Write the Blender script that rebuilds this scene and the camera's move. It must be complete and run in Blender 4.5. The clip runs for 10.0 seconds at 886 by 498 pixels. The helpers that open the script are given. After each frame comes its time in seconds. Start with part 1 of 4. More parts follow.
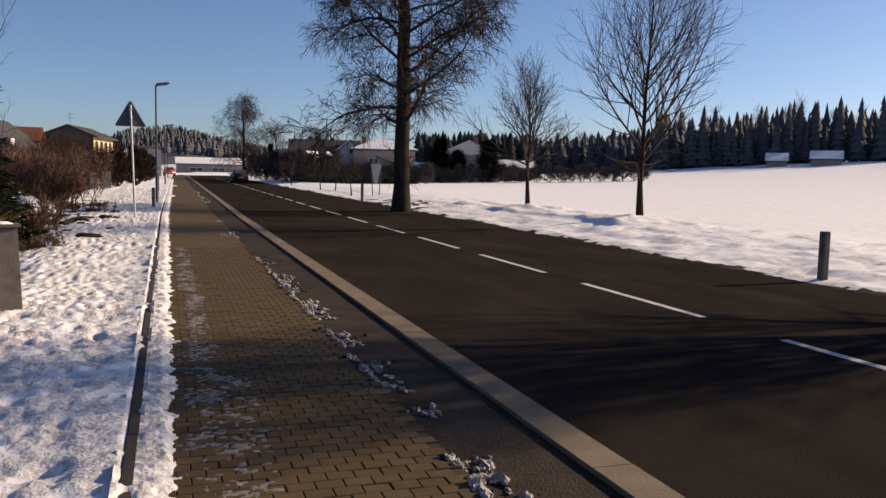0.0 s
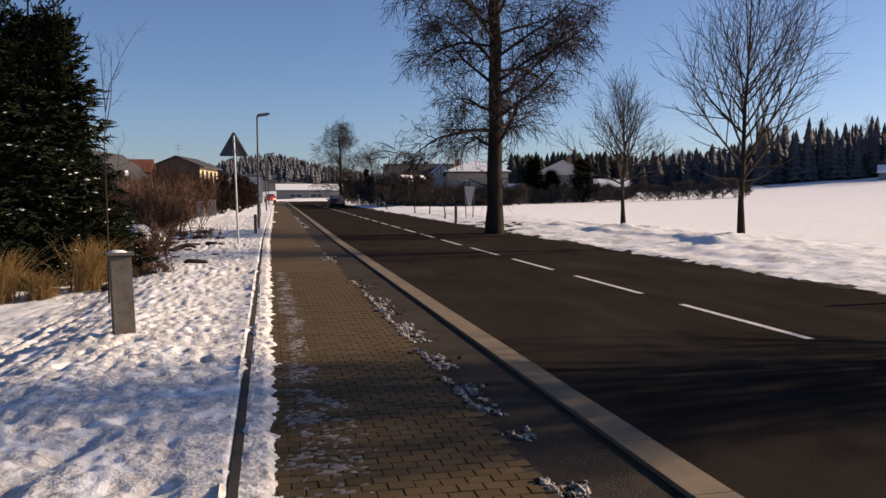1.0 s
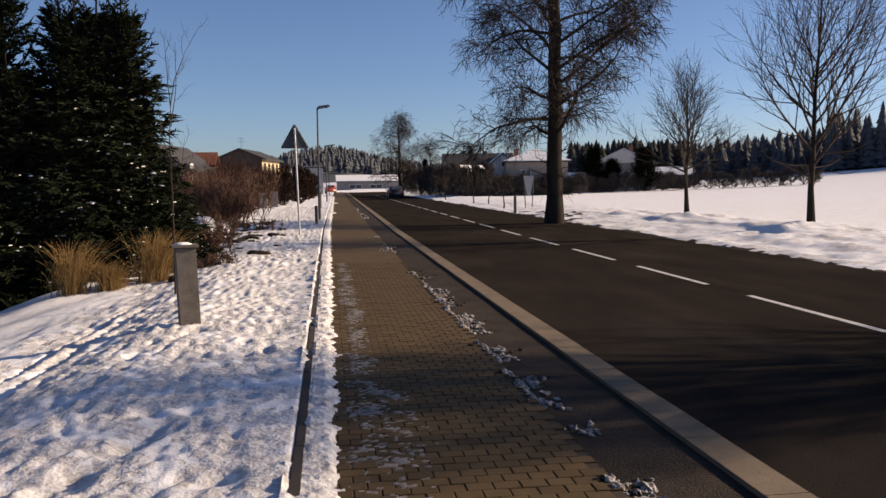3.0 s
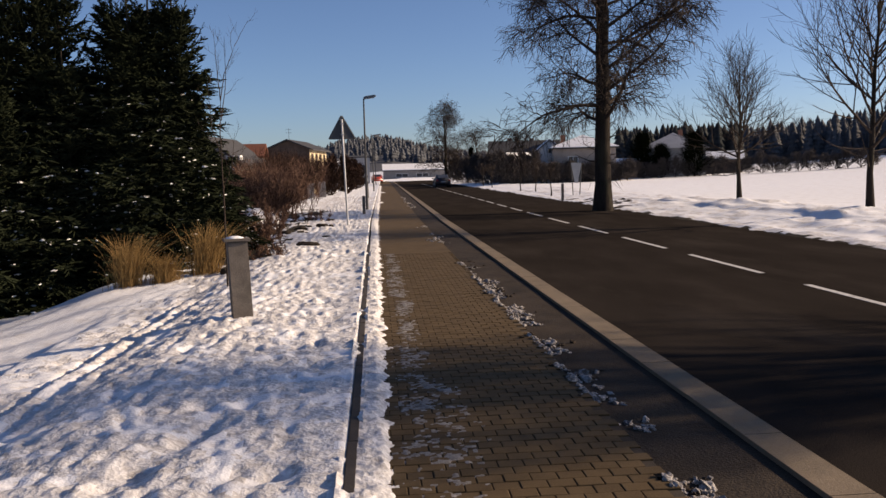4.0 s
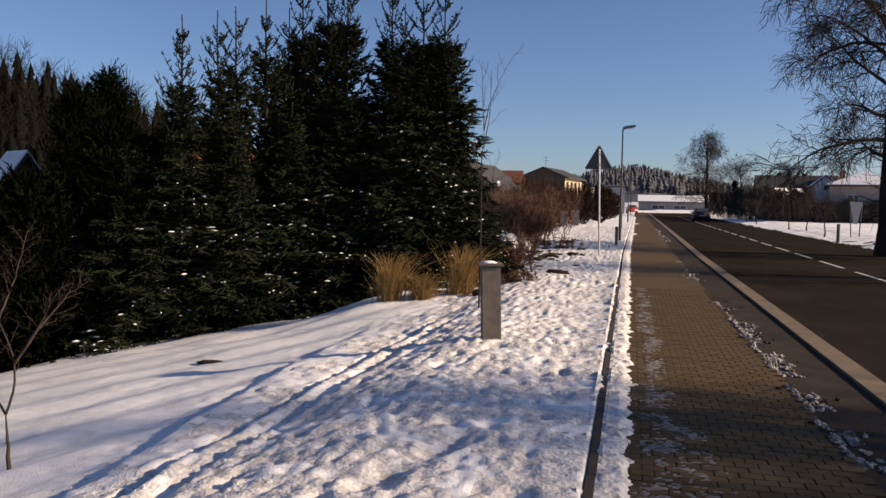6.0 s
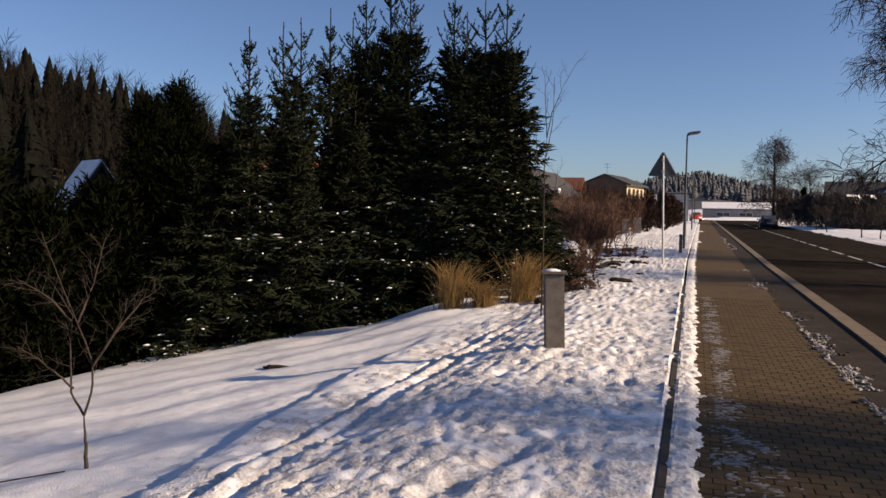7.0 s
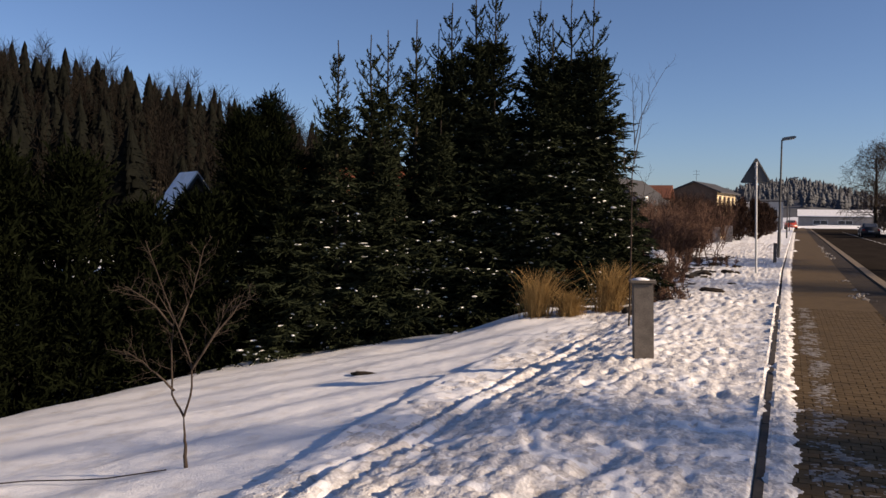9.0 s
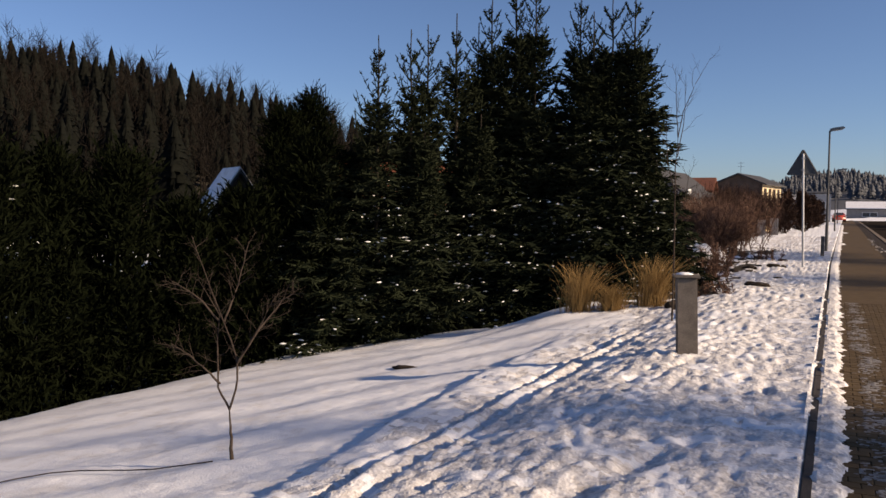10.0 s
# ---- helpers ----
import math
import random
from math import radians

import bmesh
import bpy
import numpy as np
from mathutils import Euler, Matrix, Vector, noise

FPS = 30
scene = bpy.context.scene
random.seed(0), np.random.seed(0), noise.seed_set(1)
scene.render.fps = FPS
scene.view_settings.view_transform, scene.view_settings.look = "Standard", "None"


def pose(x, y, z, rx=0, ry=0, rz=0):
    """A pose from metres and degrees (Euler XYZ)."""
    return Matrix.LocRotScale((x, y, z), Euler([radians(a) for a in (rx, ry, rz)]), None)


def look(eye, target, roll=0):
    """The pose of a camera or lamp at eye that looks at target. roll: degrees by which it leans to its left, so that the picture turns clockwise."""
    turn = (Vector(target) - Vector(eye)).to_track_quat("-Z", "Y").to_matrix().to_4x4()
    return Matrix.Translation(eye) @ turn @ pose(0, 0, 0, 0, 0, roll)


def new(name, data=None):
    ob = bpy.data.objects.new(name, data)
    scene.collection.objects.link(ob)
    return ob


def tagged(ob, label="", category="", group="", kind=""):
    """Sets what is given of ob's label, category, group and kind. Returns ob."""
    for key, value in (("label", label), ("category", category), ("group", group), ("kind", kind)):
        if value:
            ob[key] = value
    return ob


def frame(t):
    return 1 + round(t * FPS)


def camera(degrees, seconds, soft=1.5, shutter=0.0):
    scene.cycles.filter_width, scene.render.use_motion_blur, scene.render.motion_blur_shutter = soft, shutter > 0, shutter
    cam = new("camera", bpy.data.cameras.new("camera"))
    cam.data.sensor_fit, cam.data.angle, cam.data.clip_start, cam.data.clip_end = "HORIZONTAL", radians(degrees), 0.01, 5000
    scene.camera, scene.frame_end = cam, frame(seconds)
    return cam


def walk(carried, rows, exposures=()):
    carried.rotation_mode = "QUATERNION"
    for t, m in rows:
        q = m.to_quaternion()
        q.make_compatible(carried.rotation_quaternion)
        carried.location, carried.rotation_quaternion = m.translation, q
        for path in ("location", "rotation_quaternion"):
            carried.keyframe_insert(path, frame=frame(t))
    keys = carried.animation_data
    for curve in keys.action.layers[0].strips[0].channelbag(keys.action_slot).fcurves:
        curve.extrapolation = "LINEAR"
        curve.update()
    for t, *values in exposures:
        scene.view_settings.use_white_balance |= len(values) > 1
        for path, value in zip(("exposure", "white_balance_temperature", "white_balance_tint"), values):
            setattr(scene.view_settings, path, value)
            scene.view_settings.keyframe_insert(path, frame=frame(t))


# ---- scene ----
# ---- camera and walk ----
cam = camera(56.84, 10.0, soft=1.5)
ROWS = [
    (0.0, -0.001, 0.018, 1.611, -18.670, -5.379, -1.187),
    (0.5, -0.009, -0.007, 1.620, -15.291, -4.293, -0.688),
    (1.0, 0.002, -0.028, 1.627, -12.039, -3.930, 0.121),
    (1.5, -0.001, -0.075, 1.632, -9.966, -3.756, -0.043),
    (2.0, -0.004, -0.056, 1.632, -7.691, -5.471, 0.618),
    (2.5, 0.000, 0.000, 1.635, -8.333, -4.095, 0.239),
    (2.7, 0.009, 0.016, 1.627, -8.127, -4.352, 0.435),
    (3.8, -0.019, 0.096, 1.673, -7.415, -4.924, 1.056),
    (4.0, -0.019, 0.090, 1.675, -4.609, -5.394, 1.425),
    (4.5, -0.020, 0.056, 1.703, 1.816, -4.273, -0.130),
    (5.0, -0.016, 0.076, 1.685, 7.139, -3.812, -0.462),
    (5.5, -0.009, 0.022, 1.698, 10.437, -3.627, -0.721),
    (7.0, -0.067, -0.038, 1.714, 16.934, -2.963, -0.957),
    (7.5, -0.065, -0.037, 1.712, 19.008, -3.006, -0.724),
    (8.0, -0.068, -0.055, 1.716, 20.084, -2.708, -0.875),
    (8.5, -0.081, -0.061, 1.714, 21.128, -2.463, -0.751),
    (9.0, -0.081, -0.079, 1.710, 22.814, -2.423, -0.729),
    (9.5, -0.087, -0.091, 1.720, 24.542, -2.788, -0.956),
    (10.0, -0.091, -0.093, 1.720, 25.594, -2.889, -0.490),
]
walk(cam, [(t, pose(x, y, z, 90 + p, 0, w) @ pose(0, 0, 0, 0, 0, -r)) for t, x, y, z, w, p, r in ROWS],
     exposures=[(0.0, 0.68, 7000, 20), (10.0, 0.68, 7000, 20)])

# ---- world, sun and exposure ----
SUN_SIDE, SUN_HIGH = 4.0, 21.0          # degrees: from +x towards +y, and above the horizon
world = bpy.data.worlds.new("winter_sky")
scene.world = world
world.use_nodes = True
wn = world.node_tree.nodes
sky = wn.new("ShaderNodeTexSky")
sky.sky_type = "NISHITA"
sky.sun_disc = False
sky.sun_elevation = radians(SUN_HIGH)
sky.sun_rotation = radians(90 - SUN_SIDE)
sky.altitude = 1600
sky.air_density, sky.dust_density, sky.ozone_density = 0.95, 2.0, 5.0
wn["Background"].inputs["Strength"].default_value = 0.074
world.node_tree.links.new(sky.outputs["Color"], wn["Background"].inputs["Color"])
sun_to = Vector((math.cos(radians(SUN_HIGH)) * math.cos(radians(SUN_SIDE)),
                 math.cos(radians(SUN_HIGH)) * math.sin(radians(SUN_SIDE)), math.sin(radians(SUN_HIGH))))
sun_data = bpy.data.lights.new("sun", "SUN")
sun_data.energy, sun_data.angle, sun_data.color = 4.7, radians(0.8), (1.0, 0.84, 0.61)
sun = new("sun", sun_data)
sun.matrix_world = look(sun_to * 200, (0, 0, 0))


# ---- materials ----
def material(name, dark, light, rough=0.8, scale=4.0, fine=60.0, bump=0.3, depth=0.01, stain=None, stain_scale=0.6,
             stain_amount=0.5, metal=0.0, island=0.0, per_object=0.0, stretch=(1, 1, 1), spec=0.4):
    """Two scales of colour change, an optional stain with its own shape, and relief in metres."""
    m = bpy.data.materials.new(name)
    m.use_nodes = True
    nt = m.node_tree
    n, ln = nt.nodes, nt.links
    b = n["Principled BSDF"]
    b.inputs["Roughness"].default_value = rough
    b.inputs["Metallic"].default_value = metal
    b.inputs["Specular IOR Level"].default_value = spec
    geo = n.new("ShaderNodeNewGeometry")
    mp = n.new("ShaderNodeMapping")
    mp.inputs["Scale"].default_value = stretch
    ln.new(geo.outputs["Position"], mp.inputs["Vector"])
    big = n.new("ShaderNodeTexNoise")
    big.inputs["Scale"].default_value, big.inputs["Detail"].default_value = scale, 6
    small = n.new("ShaderNodeTexNoise")
    small.inputs["Scale"].default_value, small.inputs["Detail"].default_value = fine, 4
    for t in (big, small):
        ln.new(mp.outputs["Vector"], t.inputs["Vector"])
    add = n.new("ShaderNodeMath")
    add.operation = "ADD"
    ln.new(big.outputs["Fac"], add.inputs[0])
    ln.new(small.outputs["Fac"], add.inputs[1])
    last = add.outputs[0]
    if island or per_object:
        src = n.new("ShaderNodeObjectInfo") if per_object else geo
        rnd = n.new("ShaderNodeMath")
        rnd.operation = "MULTIPLY_ADD"
        ln.new(src.outputs["Random"] if per_object else src.outputs["Random Per Island"], rnd.inputs[0])
        rnd.inputs[1].default_value = per_object or island
        ln.new(last, rnd.inputs[2])
        last = rnd.outputs[0]
    ramp = n.new("ShaderNodeMapRange")
    extra = island or per_object
    ramp.inputs["From Min"].default_value, ramp.inputs["From Max"].default_value = 0.7, 1.3 + extra
    ln.new(last, ramp.inputs["Value"])
    mix = n.new("ShaderNodeMix")
    mix.data_type = "RGBA"
    mix.inputs["A"].default_value, mix.inputs["B"].default_value = (*dark, 1), (*light, 1)
    ln.new(ramp.outputs["Result"], mix.inputs["Factor"])
    colour = mix.outputs["Result"]
    if stain:
        st = n.new("ShaderNodeTexNoise")
        st.inputs["Scale"].default_value, st.inputs["Detail"].default_value = stain_scale, 8
        st.inputs["Roughness"].default_value = 0.65
        ln.new(mp.outputs["Vector"], st.inputs["Vector"])
        cut = n.new("ShaderNodeMapRange")
        cut.inputs["From Min"].default_value, cut.inputs["From Max"].default_value = 0.52, 0.68
        cut.inputs["To Max"].default_value = stain_amount
        ln.new(st.outputs["Fac"], cut.inputs["Value"])
        mx = n.new("ShaderNodeMix")
        mx.data_type = "RGBA"
        mx.inputs["B"].default_value = (*stain, 1)
        ln.new(colour, mx.inputs["A"])
        ln.new(cut.outputs["Result"], mx.inputs["Factor"])
        colour = mx.outputs["Result"]
    ln.new(colour, b.inputs["Base Color"])
    if bump:
        bp = n.new("ShaderNodeBump")
        bp.inputs["Strength"].default_value, bp.inputs["Distance"].default_value = bump, depth
        ln.new(add.outputs[0], bp.inputs["Height"])
        ln.new(bp.outputs["Normal"], b.inputs["Normal"])
    return m


M_SNOW = material("snow", (0.72, 0.74, 0.77), (0.86, 0.86, 0.86), 0.7, 3.0, 55.0, 0.35, 0.02, (0.50, 0.46, 0.41), 2.2, 0.45)
M_CRUST = material("crusted_snow", (0.47, 0.45, 0.43), (0.82, 0.81, 0.80), 0.65, 11.0, 30.0, 0.6, 0.025, (0.26, 0.22, 0.18), 9.0, 0.6)
M_ASPHALT = material("asphalt", (0.019, 0.016, 0.0138), (0.033, 0.0275, 0.0238), 0.95, 1.2, 130.0, 0.5, 0.006, (0.045, 0.0378, 0.0325), 0.5, 0.6, stretch=(1, 0.35, 1), spec=0.0)
M_VERGE = material("dirty_verge", (0.022, 0.016, 0.0115), (0.050, 0.037, 0.026), 0.9, 2.5, 60.0, 0.7, 0.015, (0.009, 0.008, 0.0075), 1.2, 0.7, spec=0.15)
M_PAVER = material("paver", (0.060, 0.039, 0.018), (0.115, 0.078, 0.039), 0.85, 5.0, 90.0, 0.5, 0.004, (0.034, 0.023, 0.012), 1.5, 0.5, spec=0.15, per_object=0.25)
M_PAVER_FAR = material("paver_run", (0.060, 0.039, 0.018), (0.115, 0.078, 0.039), 0.85, 5.0, 90.0, 0.5, 0.004, (0.034, 0.023, 0.012), 1.5, 0.5, spec=0.15, island=0.25)
M_JOINT = material("paver_bed", (0.022, 0.015, 0.009), (0.042, 0.029, 0.018), 0.95, 6.0, 90.0, 0.5, 0.004)
M_KERB = material("kerb_concrete", (0.115, 0.085, 0.052), (0.185, 0.138, 0.088), 0.85, 3.0, 90.0, 0.5, 0.006, (0.10, 0.078, 0.052), 1.4, 0.6)
M_EDGING = material("edging_stone", (0.024, 0.019, 0.015), (0.052, 0.041, 0.033), 0.85, 5.0, 80.0, 0.5, 0.005)
M_PAINT = material("road_paint", (0.42, 0.41, 0.39), (0.62, 0.60, 0.57), 0.7, 5.0, 90.0, 0.3, 0.003, (0.12, 0.11, 0.10), 6.0, 0.7)
M_POST = material("concrete_post", (0.095, 0.080, 0.066), (0.19, 0.16, 0.132), 0.9, 6.0, 90.0, 0.6, 0.006, (0.06, 0.055, 0.045), 4.0, 0.5)
M_STEEL = material("galvanised_steel", (0.38, 0.39, 0.40), (0.55, 0.56, 0.57), 0.45, 5.0, 60.0, 0.1, 0.002, metal=0.7)
M_DARKSTEEL = material("painted_steel", (0.03, 0.033, 0.036), (0.055, 0.058, 0.06), 0.5, 5.0, 60.0, 0.1, 0.002)
M_SIGNBACK = material("sign_back", (0.05, 0.055, 0.06), (0.09, 0.095, 0.10), 0.55, 4.0, 60.0, 0.1, 0.002)
M_LAMP = material("lamp_housing", (0.16, 0.17, 0.17), (0.24, 0.25, 0.25), 0.5, 5.0, 60.0, 0.1, 0.002)
M_GLASSY = material("lamp_lens", (0.45, 0.45, 0.43), (0.55, 0.55, 0.52), 0.2, 5.0, 60.0, 0.0, 0.002)
M_BARK = material("bark", (0.016, 0.013, 0.011), (0.042, 0.034, 0.028), 0.95, 7.0, 60.0, 0.9, 0.03, (0.05, 0.06, 0.035), 2.0, 0.4, stretch=(1, 1, 0.25), spec=0.1)
M_TWIG = material("twig_bark", (0.028, 0.021, 0.017), (0.060, 0.046, 0.037), 0.9, 5.0, 40.0, 0.2, 0.004, spec=0.1)
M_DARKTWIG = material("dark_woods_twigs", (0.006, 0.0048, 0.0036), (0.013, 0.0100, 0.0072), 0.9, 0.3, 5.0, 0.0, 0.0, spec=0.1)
M_CLOD = material("dirty_snow_clods", (0.10, 0.082, 0.066), (0.50, 0.47, 0.44), 0.7, 22.0, 90.0, 0.8, 0.01, (0.08, 0.065, 0.05), 14.0, 0.6)
M_NEEDLE = material("spruce_needles", (0.0080, 0.0110, 0.0070), (0.026, 0.0315, 0.0175), 0.85, 1.5, 25.0, 0.0, 0.0, island=0.6, spec=0.0)
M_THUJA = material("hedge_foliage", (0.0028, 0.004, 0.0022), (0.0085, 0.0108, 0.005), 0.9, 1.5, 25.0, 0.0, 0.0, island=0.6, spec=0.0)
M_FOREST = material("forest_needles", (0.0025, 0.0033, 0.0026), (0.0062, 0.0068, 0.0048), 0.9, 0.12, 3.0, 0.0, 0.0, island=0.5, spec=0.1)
# pale grey: the distance haze is mixed into this base colour
M_FORESTFAR = material("far_forest_haze", (0.080, 0.083, 0.090), (0.115, 0.118, 0.126), 0.9, 0.05, 2.0, 0.0, 0.0, island=0.4, spec=0.1)
M_HEDGEWOOD = material("grove_needles", (0.032, 0.036, 0.038), (0.056, 0.061, 0.062), 0.9, 0.2, 3.0, 0.0, 0.0, island=0.4, spec=0.0)
# lighter and bluer than real needles, to carry the haze over the rise
M_HILLWOOD = material("hill_wood_haze", (0.085, 0.092, 0.106), (0.110, 0.118, 0.133), 0.9, 0.05, 2.0, 0.0, 0.0, island=0.2, spec=0.1)
M_THICKET = material("bare_thicket_twigs", (0.075, 0.044, 0.032), (0.15, 0.088, 0.062), 0.9, 2.0, 30.0, 0.0, 0.0, island=0.5, spec=0.1)
M_DARKTHICKET = material("dark_thicket_twigs", (0.030, 0.019, 0.015), (0.060, 0.038, 0.030), 0.9, 2.0, 30.0, 0.0, 0.0, island=0.5, spec=0.0)
M_GREYTHICKET = material("grey_bare_twigs", (0.055, 0.047, 0.044), (0.10, 0.087, 0.080), 0.9, 2.0, 30.0, 0.0, 0.0, island=0.4, spec=0.1)
M_GRASS = material("dry_grass", (0.16, 0.096, 0.036), (0.34, 0.222, 0.092), 0.8, 4.0, 30.0, 0.0, 0.0, island=0.5, spec=0.1)
M_SOIL = material("forest_floor", (0.018, 0.016, 0.012), (0.05, 0.042, 0.03), 0.95, 2.0, 30.0, 0.6, 0.03, spec=0.1)
M_ROOFRED = material("red_roof_tiles", (0.10, 0.030, 0.012), (0.16, 0.052, 0.021), 0.8, 2.0, 20.0, 0.5, 0.02, stretch=(1, 1, 3))
M_ROOFDARK = material("dark_roof", (0.026, 0.026, 0.028), (0.050, 0.049, 0.050), 0.8, 2.0, 20.0, 0.4, 0.02)
M_WHITEWALL = material("white_render", (0.55, 0.55, 0.54), (0.70, 0.69, 0.67), 0.9, 1.5, 30.0, 0.3, 0.01, (0.4, 0.39, 0.37), 0.8, 0.4)
M_WHITEFRAME = material("white_window_paint", (0.70, 0.70, 0.69), (0.80, 0.80, 0.79), 0.6, 2.0, 30.0, 0.1, 0.003)
M_PALEWALL = material("pale_grey_render", (0.34, 0.335, 0.33), (0.44, 0.43, 0.42), 0.9, 1.5, 30.0, 0.3, 0.01)
M_YELLOWWALL = material("yellow_render", (0.55, 0.44, 0.28), (0.68, 0.56, 0.37), 0.9, 1.5, 30.0, 0.3, 0.01)
M_GREYWALL = material("grey_render", (0.20, 0.19, 0.185), (0.30, 0.285, 0.27), 0.9, 1.5, 30.0, 0.3, 0.01)
M_BEIGEWALL = material("beige_render", (0.28, 0.235, 0.20), (0.38, 0.325, 0.28), 0.9, 1.5, 30.0, 0.3, 0.01)
M_BROWNWALL = material("brown_render", (0.075, 0.054, 0.043), (0.12, 0.088, 0.070), 0.9, 1.5, 30.0, 0.3, 0.01)
M_PANE = material("window_pane", (0.03, 0.033, 0.04), (0.05, 0.055, 0.06), 0.25, 1.0, 10.0, 0.0, 0.0, spec=0.6)
M_BRICK = material("chimney_brick", (0.14, 0.07, 0.05), (0.22, 0.11, 0.08), 0.9, 4.0, 30.0, 0.4, 0.01)
M_CARPAINT = material("dark_car_paint", (0.012, 0.014, 0.02), (0.02, 0.022, 0.03), 0.5, 2.0, 30.0, 0.0, 0.0)
M_REDPAINT = material("red_car_paint", (0.30, 0.04, 0.03), (0.40, 0.06, 0.045), 0.35, 2.0, 30.0, 0.0, 0.0)
M_TYRE = material("tyre_rubber", (0.012, 0.012, 0.012), (0.025, 0.025, 0.025), 0.9, 6.0, 60.0, 0.2, 0.003)
M_REDLIGHT = material("tail_light", (0.25, 0.02, 0.02), (0.35, 0.03, 0.03), 0.25, 2.0, 20.0, 0.0, 0.0)
M_WHITESIGN = material("white_sign", (0.30, 0.30, 0.30), (0.42, 0.42, 0.41), 0.6, 3.0, 30.0, 0.1, 0.002)


# ---- mesh helpers ----
def mesh_object(name, verts, faces, mat, parent=None, smooth=False, label=""):
    me = bpy.data.meshes.new(name)
    me.from_pydata([tuple(v) for v in verts] if not isinstance(verts, np.ndarray) else verts.tolist(), [],
                   faces.tolist() if isinstance(faces, np.ndarray) else faces)
    me.materials.append(mat)
    if smooth:
        me.polygons.foreach_set("use_smooth", [True] * len(me.polygons))
    me.update()
    ob = new(name, me)
    ob.parent = parent
    if label:
        tagged(ob, label)
    return ob


def part(name, bm, mat, parent=None, label="", smooth=False):
    me = bpy.data.meshes.new(name)
    bm.to_mesh(me)
    bm.free()
    me.materials.append(mat)
    if smooth:
        me.polygons.foreach_set("use_smooth", [True] * len(me.polygons))
    ob = new(name, me)
    ob.parent = parent
    if label:
        tagged(ob, label)
    return ob


def thing(name, x, y, z, turn=0.0, label="", category="", group="", kind=""):
    ob = new(name)
    ob.matrix_world = pose(x, y, z, 0, 0, turn)
    return tagged(ob, label, category, group, kind)


def box_bm(x0, y0, z0, x1, y1, z1, bevel=0.0, bm=None):
    bm = bm or bmesh.new()
    made = bmesh.ops.create_cube(bm, size=1.0, matrix=Matrix.LocRotScale(
        ((x0 + x1) / 2, (y0 + y1) / 2, (z0 + z1) / 2), None, (x1 - x0, y1 - y0, z1 - z0)))
    if bevel:
        edges = list({e for v in made["verts"] for e in v.link_edges})
        bmesh.ops.bevel(bm, geom=edges, offset=bevel, segments=2, affect="EDGES")
    return bm


def rod_bm(a, b, r0, r1=None, sides=12, bm=None):
    bm = bm or bmesh.new()
    a, b = Vector(a), Vector(b)
    way = b - a
    m = Matrix.Translation((a + b) / 2) @ way.to_track_quat("Z", "Y").to_matrix().to_4x4()
    bmesh.ops.create_cone(bm, cap_ends=True, segments=sides, radius1=r0, radius2=r0 if r1 is None else r1,
                          depth=way.length, matrix=m)
    return bm


def prism_bm(outline, d0, d1, axis="y", bm=None):
    """An outline of (across, up) pairs, drawn out along x or y."""
    bm = bm or bmesh.new()
    rings = []
    for d in (d0, d1):
        rings.append([bm.verts.new((a, d, b) if axis == "y" else (d, a, b)) for a, b in outline])
    k = len(outline)
    bm.faces.new(rings[0])
    bm.faces.new(list(reversed(rings[1])))
    for i in range(k):
        bm.faces.new((rings[0][i], rings[1][i], rings[1][(i + 1) % k], rings[0][(i + 1) % k]))
    bmesh.ops.recalc_face_normals(bm, faces=bm.faces)
    return bm


def fade(a, b, v):
    s = min(1.0, max(0.0, (v - a) / (b - a)))
    return s * s * (3 - 2 * s)


def wob(x, y, s, seed=0.0):
    return noise.noise(Vector((x * s, y * s, seed)))


# ---- the lie of the land ----
ROAD_L, ROAD_R, MIDDLE = 2.50, 10.0, 6.22
WALK_L, WALK_R = -0.14, 1.52
ROAD_Z = -0.10


def drift(y):
    """How far the street has swung to the right at y."""
    return 0.009 * max(0.0, min(y, 190) - 28) + 0.02 * max(0.0, min(y, 190) - 168) ** 2


def lip(y):
    """x of the brow beyond which the meadow drops towards the spruces."""
    if y < 14.2:
        return -12.5 + 0.2 * max(0.0, y - 2) + 0.06 * wob(0, y, 0.5, 4)
    return -9.9 + 4.9 * fade(14.0, 16.5, y) + 3.0 * fade(18, 30, y)


def lift(x, y):
    """Large height of the ground, without the snow's small relief."""
    u = x - drift(y)
    if u > 6:
        z = -0.135 + 0.10 * fade(9.75, 10.6, u) + 0.10 * fade(10.6, 12.4, u) + 0.06 * fade(12.4, 14.0, u) - 0.05 * fade(14.6, 18.0, u)
        z += (0.00048 * max(0.0, min(u, 120) - 18) ** 2 + 0.03 * max(0.0, min(u, 300) - 120)) * (1 - 0.5 * fade(300, 800, y))
        return z
    z = 0.05
    left = -1.5 - u
    if left > 0:
        g = 0.15 * (1 - 0.5 * fade(11, 16, y) * (1 - fade(3.0, 5.0, left)) - 0.5 * fade(16, 26, y)) + 0.012
        z -= g * min(left, 16.0) * fade(-0.2, 1.5, left)
        beyond = lip(y) - x
        if beyond > 0:
            z -= 0.55 * min(beyond, 5.0) * fade(0, 1.2, beyond) * (1 - fade(17, 26, y))
        z += 0.215 * max(0.0, min(left, 190) - 40) * fade(0.2, 0.75, math.atan2(left, max(y, 1.0)))
    return z


def far_rise(x, y):
    """The wooded rise beyond the end of the road."""
    if y < 180:
        return 0.0
    return (9.5 * math.exp(-((x + 4) / 30) ** 2) + 7.0 * math.exp(-((x - 10) / 120) ** 2)) * math.exp(-((y - 410) / 110) ** 2)


